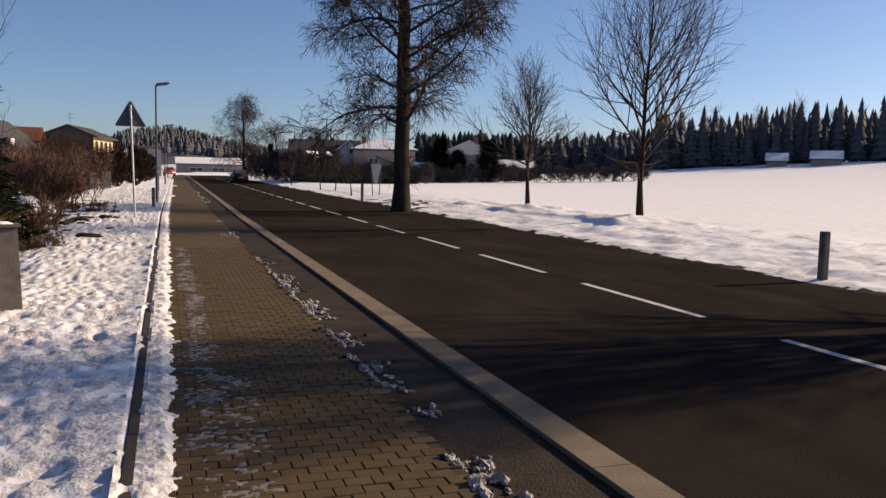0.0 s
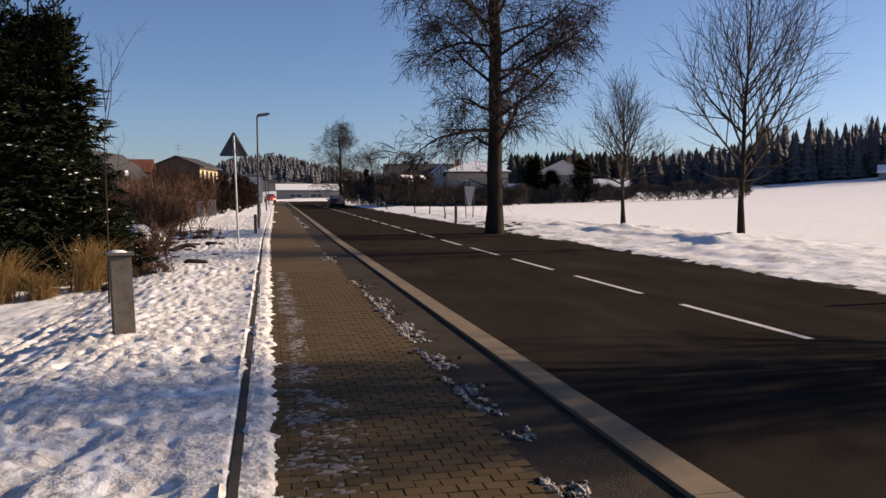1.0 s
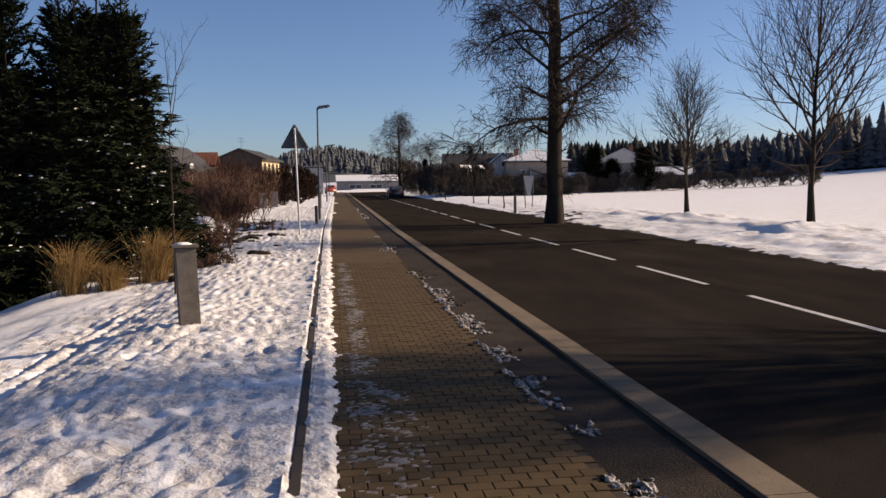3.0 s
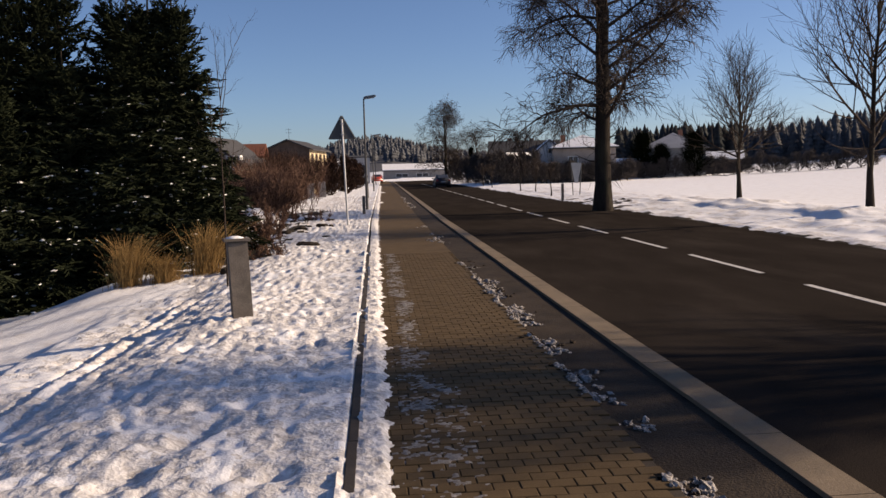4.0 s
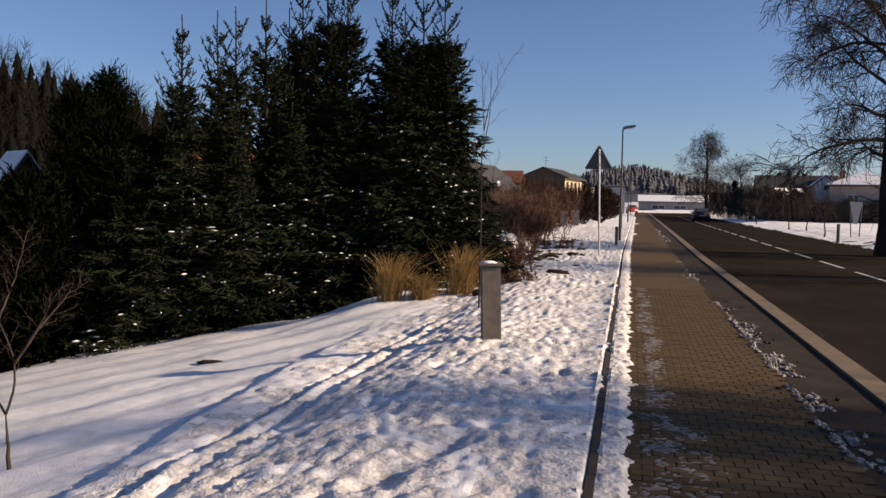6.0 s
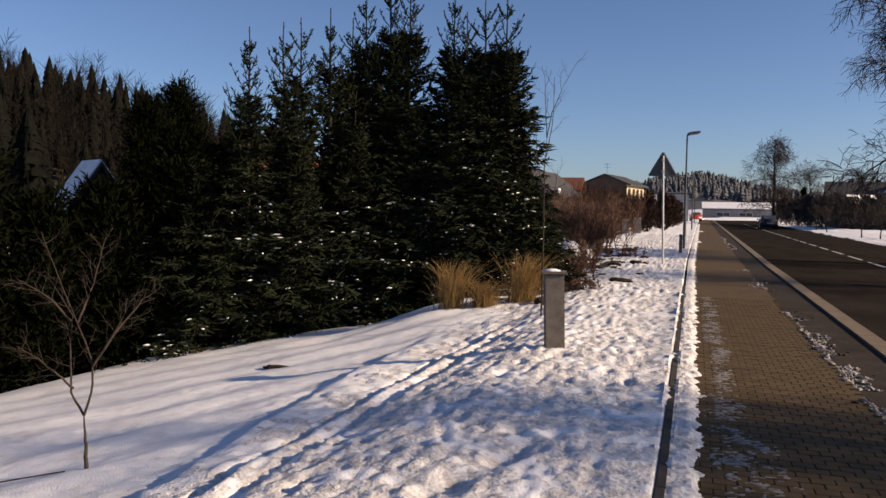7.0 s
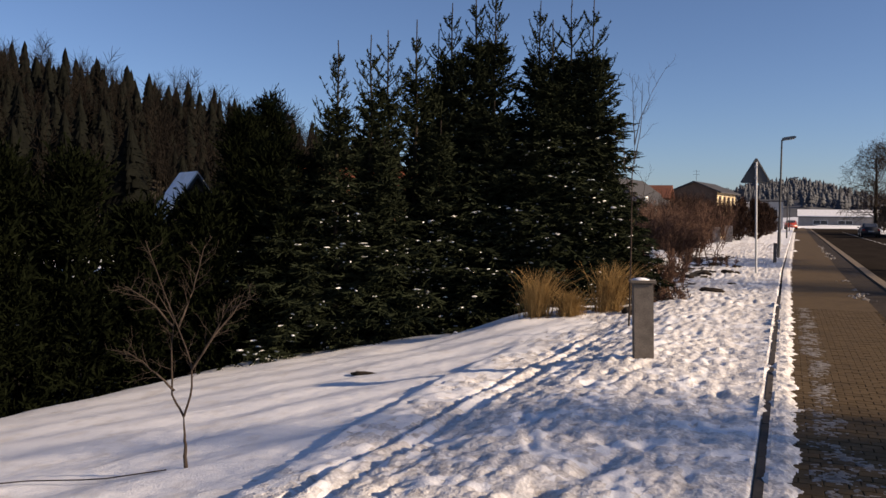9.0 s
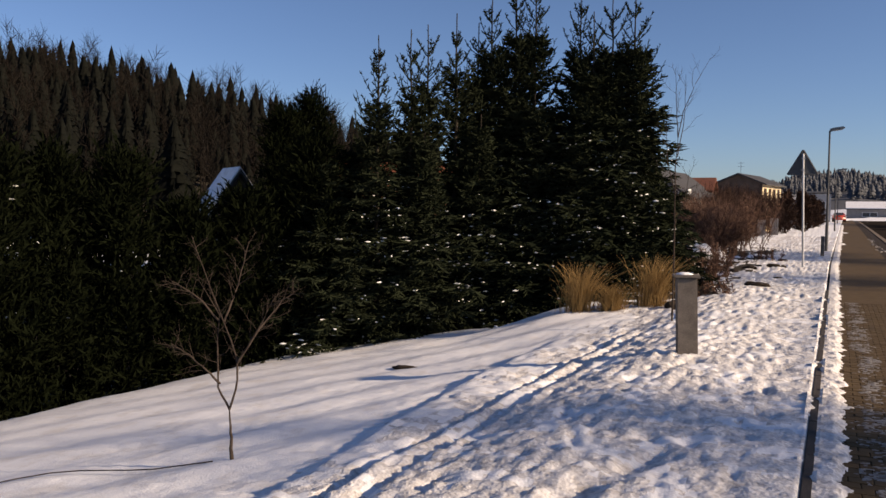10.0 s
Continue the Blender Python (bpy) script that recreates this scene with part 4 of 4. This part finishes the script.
    heap("earth_patch", x, y, rnge.uniform(0.08, 0.24), rnge.uniform(0.06, 0.14), rnge.uniform(0.04, 0.09), M_VERGE, 11.0 + 3 * k, "clod of bare brown earth breaking through the snow", "earth")
for k, (x, y, h) in enumerate([(-2.9, 19.8, 0.8), (-3.1, 22.4, 0.7), (-2.4, 17.4, 0.35), (-3.6, 26.0, 0.9), (-2.6, 30.0, 0.5)]):
    twig_bush("dry_scrub", h, 0.8, 320 + k, (x, y), "low tangle of dry brown stems in the snow", M_THICKET, 16, group="dry scrub")


# ---- houses ----
def house(name, x, y, z, width, depth, eave, ridge, turn, walls, roof, label, windows=(), chimneys=(), along="x", snow=0.0, over=0.35, frame_mat=None, hip=False):
    """A house with a gable or hipped roof; windows are (side, across, sill, width, height)."""
    ob = thing(name, x, y, z, turn, label, "house")
    w, d = width / 2, depth / 2
    if hip:
        body, run, half = box_bm(-w, -d, -0.6, w, d, eave), w, d
    elif along == "x":
        body = prism_bm([(-d, -0.6), (d, -0.6), (d, eave), (0, ridge), (-d, eave)], -w, w, "x")
        run, half = w, d
    else:
        body = prism_bm([(-w, -0.6), (w, -0.6), (w, eave), (0, ridge), (-w, eave)], -d, d, "y")
        run, half = d, w
    wall = part("wall", body, walls, ob)
    slope = (ridge - eave) / half

    def slab(side, lift0, thick, pull):
        lo, hi = half + over - pull, 0.0
        bm = prism_bm([(side * lo, eave - slope * (over - pull) + lift0), (side * hi, ridge + lift0), (side * hi, ridge + lift0 + thick),
                       (side * lo, eave - slope * (over - pull) + lift0 + thick)], -run - over + pull, run + over - pull, "x" if along == "x" else "y")
        return bm
    if hip:
        for nm, mat, lift0, pull in (("roof", roof, 0.0, 0.0), ("roof_snow", M_SNOW, 0.1, 0.06))[:2 if snow else 1]:
            bm = bmesh.new()
            a, b = w + over - pull, d + over - pull
            base = [bm.verts.new((sx * a, sy * b, eave + lift0)) for sx, sy in ((-1, -1), (1, -1), (1, 1), (-1, 1))]
            brim = [bm.verts.new((sx * a, sy * b, eave + lift0 + 0.12)) for sx, sy in ((-1, -1), (1, -1), (1, 1), (-1, 1))]
            peak = [bm.verts.new((0, sy * d * 0.25, ridge + lift0)) for sy in (-1, 1)]
            bm.faces.new(base)
            for k in range(4):
                bm.faces.new((base[k], base[(k + 1) % 4], brim[(k + 1) % 4], brim[k]))
            bm.faces.new((brim[0], brim[1], peak[0]))
            bm.faces.new((brim[1], brim[2], peak[1], peak[0]))
            bm.faces.new((brim[2], brim[3], peak[1]))
            bm.faces.new((brim[3], brim[0], peak[0], peak[1]))
            bmesh.ops.recalc_face_normals(bm, faces=bm.faces)
            part(nm, bm, mat, ob, "lying snow" if nm == "roof_snow" else "")
    for side in () if hip else (-1, 1):
        part("roof", slab(side, 0.01, 0.14, 0.0), roof, ob)
        if snow:
            part("roof_snow", slab(side, 0.155, snow, 0.08), M_SNOW, ob, "lying snow")
    for cx, cy, top in chimneys:
        part("chimney", box_bm(cx - 0.3, cy - 0.3, eave, cx + 0.3, cy + 0.3, top, 0.02), M_BRICK, ob)
    for side, across, sill, ww, wh in windows:
        win = new("window")
        win.parent = ob
        if side == "front":
            win.matrix_basis = pose(across, -d - 0.01, sill)
        elif side == "right":
            win.matrix_basis = pose(w + 0.01, across, sill, 0, 0, 90)
        else:
            win.matrix_basis = pose(-w - 0.01, across, sill, 0, 0, -90)
        fr = bmesh.new()
        t = 0.09
        for a in ((-ww / 2, 0, -ww / 2 + t, wh), (ww / 2 - t, 0, ww / 2, wh), (-ww / 2 + t, 0, ww / 2 - t, t), (-ww / 2 + t, wh - t, ww / 2 - t, wh), (-t / 2, t, t / 2, wh - t)):
            box_bm(a[0], -0.06, a[1], a[2], 0.02, a[3], 0, fr)
        part("window_frame", fr, frame_mat or M_WHITEWALL, win)
        part("pane", box_bm(-ww / 2 + t, -0.03, t, ww / 2 - t, -0.015, wh - t), M_PANE, win)
    return ob


house("red_roofed_house", -9.75, 61.5, -0.9, 3.0, 6.0, 3.9, 4.8, 4, M_BROWNWALL, M_ROOFRED, "brown cottage with an orange-red tiled roof behind bare bushes",
      [("front", 0.9, 1.0, 0.8, 1.3)], [(-1.3, 0.2, 5.2)], "x")
house("gabled_cottage", -10.05, 55.5, -0.9, 4.0, 7.0, 3.5, 5.0, -6, M_GREYWALL, M_ROOFDARK, "grey gabled cottage wing with white-framed windows",
      [("front", 1.55, 3.0, 0.5, 0.9), ("front", 1.6, 0.75, 0.55, 1.5), ("right", -2.9, 2.9, 0.6, 1.0), ("right", -2.9, 0.7, 0.7, 1.5)], [], "y", frame_mat=M_WHITEFRAME)
dark_house = house("dark_roofed_house", -8.6, 94.0, -0.5, 4.7, 9.0, 4.95, 5.9, -8, M_BROWNWALL, M_ROOFDARK, "house with a dark low-pitched roof, brown put on for its shaded front, sunlit long side yellow",
      [("front", 1.2, 2.4, 0.8, 1.3), ("front", -1.2, 2.4, 0.8, 1.3), ("right", -3.3, 2.9, 0.9, 1.6), ("right", -1.2, 2.9, 0.9, 1.6), ("right", 0.9, 2.9, 0.9, 1.6), ("right", 3.0, 2.9, 0.9, 1.6)],
      [], "y", over=0.5, frame_mat=M_BROWNWALL)
# brown walls paint in the front's shade; only the sun-facing side gets yellow
for ob in dark_house.children:
    if ob.name.startswith("wall"):
        ob.data.materials.append(M_YELLOWWALL)
        for f in ob.data.polygons:
            f.material_index = 1 if f.normal.x > 0.9 else 0
house("white_house", -3.0, 140.0, -0.6, 4.1, 8.0, 4.9, 5.2, 2, M_PALEWALL, M_ROOFDARK, "pale rendered house with a flat roof far down the street",
      [("front", 0.9, 2.6, 0.9, 1.2)], [], "x", over=0.1)
house("low_shed", -6.1, 112.0, -0.4, 2.4, 5.0, 3.2, 3.9, 2, M_GREYWALL, M_ROOFDARK, "low grey shed with snow on its roof", [], [], "x", 0.1)
house("long_shed", 10.6, 206.0, -0.4, 17.0, 9.0, 2.6, 4.0, 0, M_GREYWALL, M_ROOFDARK, "long low grey shed with a white snowy roof",
      [("front", -4.0, 0.9, 3.0, 1.0), ("front", 1.0, 0.9, 3.0, 1.0)], [], "x", 0.15)
house("brown_house", 19.4, 106.0, 0.1, 8.6, 8.0, 2.9, 5.2, -6, M_BROWNWALL, M_ROOFDARK, "brown house with a dark gabled roof beyond the hedge",
      [("front", -1.5, 1.0, 1.1, 1.2), ("front", 1.8, 1.0, 1.1, 1.2)], [(-1.8, 0.3, 5.7), (1.0, 0.3, 5.6)], "x")
house("dormer_house", 21.6, 101.5, 0.1, 5.2, 6.0, 2.9, 5.0, -8, M_WHITEWALL, M_ROOFDARK, "white gabled house wing with snow on its roof", [("front", 0.2, 3.4, 0.9, 0.8)], [(2.0, 1.5, 5.8)], "y", 0.08)
house("beige_house", 24.9, 97.5, 0.2, 7.2, 7.0, 3.75, 5.35, -10, M_BEIGEWALL, M_ROOFDARK, "beige rendered bungalow with a white snowy roof", [("front", -1.3, 1.8, 1.2, 1.1), ("front", 2.0, 1.0, 1.1, 1.1)], [], "y", 0.12, over=0.4, hip=True)
house("white_cottage", 40.0, 108.0, 0.6, 8.0, 7.0, 3.3, 5.5, -18, M_PALEWALL, M_PALEWALL, "white cottage with a hipped pale grey roof at the field's edge", [("front", -1.2, 0.9, 1.0, 1.1)], [(1.0, 1.0, 5.9)], "x", hip=True)
house("snowy_hut", 48.5, 112.0, 0.9, 5.4, 4.0, 1.5, 2.4, -22, M_BROWNWALL, M_ROOFDARK, "low brown hut with a white snowy roof", [], [], "x", 0.15)
house("tarped_shed", 16.9, 96.5, 0.0, 3.4, 3.0, 1.9, 3.5, 35, M_BROWNWALL, M_ROOFDARK, "small shed with a steep snowy roof behind the hedge", [], [], "x", 0.06)
house("snowy_hut", 35.5, 112.0, 0.4, 5.0, 4.0, 1.4, 2.2, -20, M_BROWNWALL, M_ROOFDARK, "low brown hut with a white snowy roof", [], [], "x", 0.15)
house("hidden_house", -20.3, 37.8, -3.4, 8.0, 7.0, 4.6, 7.3, 30, M_BROWNWALL, M_ROOFRED, "house with a red roof half hidden by spruces", [], [], "x")
house("garden_hut", -20.2, 23.8, -3.5, 1.3, 2.4, 4.7, 6.4, -30, M_BROWNWALL, M_ROOFDARK, "dark hut with snow on its roof glimpsed over the hedge", [], [], "x", 0.08)
for k, (az, dist, w) in enumerate(((43.5, 163, 5), (40.6, 166, 3.5))):
    x, y = dist * math.sin(math.radians(az)), dist * math.cos(math.radians(az))
    house("far_farmhouse", x, y, ground_z(x, y), w, 5, 1.0, 2.2, -az, M_GREYWALL, M_ROOFDARK, "far low farm building with snow on its roof", [], [], "x", 0.2)

# aerial on the dark-roofed house
aerial = thing("roof_aerial", -9.3, 92.0, 4.95, 3, "thin television aerial on a roof ridge", "aerial")
part("mast", rod_bm((0, 0, 0), (0, 0, 1.9), 0.018, 0.018, 8), M_DARKSTEEL, aerial)
for h in (1.4, 1.75):
    part("rod", rod_bm((-0.35, 0, h), (0.35, 0, h), 0.012, 0.012, 6), M_DARKSTEEL, aerial)

# dark evergreens and hedges round the houses
for k, (x, y, h, w) in enumerate([(-3.4, 66.0, 2.8, 1.0), (-2.4, 70.0, 2.6, 1.0), (-3.0, 78.0, 3.0, 1.1), (-2.1, 88.0, 2.8, 1.1), (-1.8, 96.0, 2.4, 1.0),
                                  (13.0, 112.0, 4.6, 0.9), (40.0, 100.5, 4.7, 2.4), (34.2, 103.0, 5.0, 2.3), (36.2, 102.0, 3.4, 1.9)]):
    hedge_bush("garden_evergreen", h, w, 400 + k, (x, y), "dark evergreen bush in a garden" if k > 4 else "dark brown garden bush beside the street", None if k > 4 else M_DARKTHICKET, "garden evergreens" if k > 4 else "garden bushes", 14 if k < 6 else 36, 0.0)
HEDGE_LINE = [(11.9 + 0.25 * k, 126.0 - 5.2 * k) for k in range(7)] + [(13.9 + 1.4 * k, 91.5 + 0.2 * k) for k in range(12)]
for k, (x, y) in enumerate(HEDGE_LINE):
    hedge_bush("garden_hedge", (2.9 if x < 18.8 else 1.5) + 0.3 * math.sin(k * 2.1), 1.6, 430 + k, (x, y), "dark bare hedge along the field's edge", M_GREYTHICKET, "garden hedge", 15, 0.0)
for k in range(22):
    x = 30.0 + 1.5 * k
    hedge_bush("field_hedge", 1.5 + 0.5 * math.sin(k * 1.7), 1.5, 450 + k, (x, 101.5 - 0.2 * k), "low dark bare hedge along the field's edge", M_GREYTHICKET, "field hedge", 6, 0.0)
old_lime("garden_tree", 7.5, 0.12, 9, (14.6, 116.0), 10, "small bare garden tree", 1.2, 0.4)
old_lime("garden_tree", 7.0, 0.12, 10, (19.8, 113.0), 50, "small bare garden tree", 1.2, 0.4)

# cabinets beside the pavement
for k, (x, y, h) in enumerate(((-4.75, 61.0, 1.1), (-3.95, 61.4, 1.15))):
    cab = thing("utility_cabinet", x, y, ground_z(x, y), 5, "grey utility cabinet beside a garden fence", "cabinet", "utility cabinets")
    part("body", box_bm(-0.27, -0.2, -0.1, 0.27, 0.2, h, 0.02), M_GREYWALL, cab)
    part("door", box_bm(-0.23, -0.225, 0.1, 0.23, -0.2, h - 0.1, 0.01), M_GREYWALL, cab)

# back of a give-way sign across the road
gx, gy = 12.5, 50.5
give = thing("give_way_sign", gx, gy, ground_z(gx, gy), -14, "pale inverted triangular road sign on two thin legs", "road sign")
for s in (-1, 1):
    part("leg", rod_bm((0.20 * s, 0, -0.2), (0.30 * s, 0, 1.9), 0.03, 0.03, 8), M_DARKSTEEL, give)
part("plate", prism_bm([(-0.10, 0.75), (0.10, 0.75), (0.32, 2.0), (-0.32, 2.0)], -0.055, -0.032), M_WHITESIGN, give)


# ---- cars ----
def car(name, x, y, turn, paint, label, estate=0.0, z=ROAD_Z):
    ob = thing(name, x, y, z, turn, label, "car")
    bm = prism_bm([(-2.1, 0.30), (2.1, 0.30), (2.14, 0.62), (2.02, 0.80), (1.0, 0.93), (0.35, 1.40), (-0.9, 1.45), (-1.75 - estate, 1.05), (-2.08, 0.98), (-2.14, 0.6)], -0.86, 0.86, "x")
    for v in bm.verts:
        if v.co.z > 0.95:
            v.co.x *= 0.76
    bmesh.ops.bevel(bm, geom=list(bm.edges), offset=0.06, segments=2, affect="EDGES")
    body = part("body", bm, paint, ob, "", True)
    part("rear_window", prism_bm([(-1.74, 1.08), (-0.98, 1.41), (-0.99, 1.44), (-1.78, 1.10)], -0.55, 0.55, "x"), M_PANE, ob)
    for s in (-1, 1):
        part("side_window", box_bm(s * 0.735 - 0.012, -1.2, 1.02, s * 0.735 + 0.012, 0.55, 1.30, 0.008), M_PANE, ob)
        part("tail_light", box_bm(s * 0.70 - 0.12, -2.15, 0.72, s * 0.70 + 0.12, -2.06, 0.90, 0.01), M_REDLIGHT, ob)
        part("mirror", box_bm(s * 0.98 - 0.1, 0.55, 0.95, s * 0.98 + 0.1, 0.63, 1.08, 0.03), paint, ob)
        for wy in (-1.32, 1.32):
            wheel = part("wheel", rod_bm((s * 0.88, wy, 0.32), (s * 0.68, wy, 0.32), 0.32, 0.32, 20), M_TYRE, ob)
            part("rim", rod_bm((s * 0.895, wy, 0.32), (s * 0.86, wy, 0.32), 0.19, 0.19, 14), M_STEEL, wheel)
    part("rear_plate", box_bm(-0.26, -2.155, 0.60, 0.26, -2.12, 0.70, 0.004), M_WHITESIGN, ob)
    return ob


car("dark_car", 7.6, 94.0, 0, M_CARPAINT, "dark saloon car driving down the road")
car("red_car", 0.35, 142.0, 4, M_REDPAINT, "small red car standing at the far end of the pavement", z=ground_z(0.35, 142.0) if ground_z(0.35, 142.0) > -0.1 else 0.0)


# ---- snow and ice on the pavement ----
def snow_film(name, x0, x1, y0, y1, sx, sy, thick, base, mat, label, category):
    """A thin lying layer with a ragged edge: it exists only where thick(x, y) is above nought."""
    nx, ny = round((x1 - x0) / sx), round((y1 - y0) / sy)
    hs = [[thick(x0 + (x1 - x0) * i / nx, y0 + (y1 - y0) * j / ny) for i in range(nx + 1)] for j in range(ny + 1)]
    ids, verts, faces = {}, [], []
    for j in range(ny):
        for i in range(nx):
            q = ((i, j), (i + 1, j), (i + 1, j + 1), (i, j + 1))
            if max(hs[b][a] for a, b in q) > 0:
                f = []
                for a, b in q:
                    if (a, b) not in ids:
                        ids[(a, b)] = len(verts)
                        y = y0 + (y1 - y0) * b / ny
                        verts.append((x0 + (x1 - x0) * a / nx + drift(y), y, base + max(-0.006, hs[b][a])))
                    f.append(ids[(a, b)])
                faces.append(tuple(f))
    ob = mesh_object(name, verts, faces, mat, None, True)
    return tagged(ob, label, category, kind="stuff")


def bank(x, y):
    edge = 0.02 + 0.07 * wob(x, y, 4, 20) + 0.05 * wob(0, y, 1.3, 21) + 0.035 * wob(x, y, 9, 22) + 0.9 * fade(0.25, 0.5, wob(0, y, 0.16, 23)) * fade(24, 32, y)
    return min(0.036, 0.5 * (edge - x)) + 0.020 * wob(x, y, 11, 24) + 0.012 * wob(x, y, 27, 25) if x < edge + 0.1 else -0.01


snow_film("pavement_snow", -0.178, 0.34, -6.0, 3.0, 0.03, 0.05, bank, 0.0, M_CRUST, "ragged strip of trodden snow on the pavement's edge", "snow")
snow_film("pavement_snow", -0.178, 0.34, 3.0, 14, 0.018, 0.022, bank, 0.0, M_CRUST, "ragged strip of trodden snow on the pavement's edge", "snow")
snow_film("pavement_snow", -0.178, 0.95, 14, 40, 0.03, 0.07, bank, 0.0, M_CRUST, "ragged strip of trodden snow on the pavement's edge", "snow")
snow_film("pavement_snow", -0.2, 0.95, 40, 110, 0.06, 0.3, bank, 0.0, M_CRUST, "ragged strip of trodden snow on the pavement's edge", "snow")


def edging_snow(x, y):
    n = 0.8 * wob(0, y, 1.1, 26) + 0.7 * wob(x, y, 4.5, 27) + 0.5 * wob(x, y, 11, 28)
    return min(0.03, 0.07 * (n - 0.50 + 0.55 * abs(x + 0.206) / 0.07))


snow_film("edging_snow", -0.275, -0.150, 2.5, 18, 0.012, 0.03, edging_snow, 0.047, M_CRUST, "lumps of snow lying across the dark edging", "snow")


def ice(x, y):
    mid = 0.26 + 0.10 * fade(8, 5, y) + 0.05 * wob(0, y, 0.8, 30)
    q = abs(x - mid) / (0.17 + 0.14 * fade(9, 4.5, y))
    n = 0.40 * wob(x, y * 0.7, 4.0, 31) + 0.50 * wob(x * 0.9, y * 1.6, 13, 32) + 0.55 * wob(x, y * 1.5, 31, 33)
    return (n - 0.14 - 0.42 * q * q) * 0.014


M_ICE = material("trodden_ice", (0.075, 0.064, 0.053), (0.30, 0.28, 0.255), 0.6, 14.0, 70.0, 0.6, 0.008, (0.05, 0.04, 0.03), 9.0, 0.7)
snow_film("pavement_ice", 0.0, 0.74, 3.2, 17, 0.014, 0.02, ice, 0.0015, M_ICE, "thin grey trodden ice frozen to the paving blocks", "ice")


def clods(name, rows_of, seed, mat, label):
    """Clods of old ploughed snow lying in uneven rows along the pavement's edge."""
    rng = random.Random(seed)
    seed_bm = bmesh.new()
    bmesh.ops.create_icosphere(seed_bm, subdivisions=2, radius=1)
    ball = [v.co.copy() for v in seed_bm.verts]
    skin = [tuple(v.index for v in f.verts) for f in seed_bm.faces]
    seed_bm.free()
    verts, faces = [], []
    for x0, spread, ya, yb, count, lo, hi in rows_of:
        for _ in range(count):
            y = rng.uniform(ya, yb)
            if wob(0, y, 0.9, 40 + x0) + 0.6 * wob(0, y, 3.1, 44 + x0) < -0.14:
                continue
            x = x0 + rng.gauss(0, spread) + 0.05 * wob(0, y, 0.7, 41)
            r = rng.uniform(lo, hi) * (1.0 if rng.random() < 0.85 else 1.7)
            o = Vector((rng.uniform(0, 50), rng.uniform(0, 50), 0))
            base = 0.0 if x < WALK_R else -0.072
            k, wide, tall = len(verts), rng.uniform(0.7, 2.2), rng.uniform(0.35, 0.9)
            for c in ball:
                n = 1 + 1.1 * noise.noise(c * 1.5 + o) + 0.6 * noise.noise(c * 3.5 + o)
                verts.append((x + drift(y) + c.x * r * n, y + c.y * r * wide * n, base + r * 0.15 + c.z * r * tall * n))
            faces += [tuple(k + i for i in f) for f in skin]
    ob = mesh_object(name, verts, faces, mat)
    return tagged(ob, label, "snow", kind="stuff")


clods("snow_clods", [(1.545, 0.035, 3.4, 15, 900, 0.008, 0.024), (1.56, 0.03, 4.3, 15, 170, 0.016, 0.030), (1.70, 0.05, 3.4, 15, 420, 0.008, 0.026), (1.5, 0.12, 19, 26, 120, 0.012, 0.04), (1.6, 0.1, 40, 60, 90, 0.02, 0.06)],
      5, M_CLOD, "row of dirty old snow clods along the pavement")
clods("earth_clods", [(1.62, 0.10, 3.4, 16, 260, 0.008, 0.022)], 6, M_VERGE, "dark crumbs of earth and grit along the pavement")


# ---- paving blocks, last ----
def paver_mesh(w, d, h, b):
    v = [(0, 0, -h), (w, 0, -h), (w, d, -h), (0, d, -h), (0, 0, -b), (w, 0, -b), (w, d, -b), (0, d, -b), (b, b, 0), (w - b, b, 0), (w - b, d - b, 0), (b, d - b, 0)]
    f = [(0, 1, 5, 4), (1, 2, 6, 5), (2, 3, 7, 6), (3, 0, 4, 7), (4, 5, 9, 8), (5, 6, 10, 9), (6, 7, 11, 10), (7, 4, 8, 11), (8, 9, 10, 11)]
    return v, f


PW, PD, JOINT = 0.150, 0.110, 0.0055
pv, pf = paver_mesh(PW - JOINT, PD - JOINT, 0.03, 0.004)
paver_data = bpy.data.meshes.new("paver")
paver_data.from_pydata(pv, [], pf)
paver_data.materials.append(M_PAVER)
rngp = random.Random(9)
run_v, run_f = [], []
for row in range(-90, 120):
    y = 3.9 + PD * row
    shift = -PW / 2 if row % 2 else 0.0
    for col in range(11):
        x = WALK_L + 0.02 + PW * col + shift
        if x < WALK_L - 0.01 or x + PW > WALK_R + 0.03:
            continue
        dz = rngp.uniform(-0.003, 0.002)
        if 0 <= row < 28:
            ob = new("paver", paver_data)
            ob.parent = walk_bed
            ob.matrix_world = pose(x, y, dz, rngp.uniform(-0.7, 0.7), rngp.uniform(-0.7, 0.7), rngp.uniform(-0.6, 0.6))
        else:
            k = len(run_v)
            run_v += [(x + a, y + b, c + dz) for a, b, c in pv]
            run_f += [tuple(k + i for i in f) for f in pf]
tagged(mesh_object("paver_run", run_v, run_f, M_PAVER_FAR, walk_bed), kind="stuff")
far_walk = strip("pavement_far", WALK_L - 0.02, WALK_R, -0.004, M_PAVER_FAR, 3.9 + PD * 120, 170, 3, 0.006, "yellow-brown block pavement further down the street", "pavement")
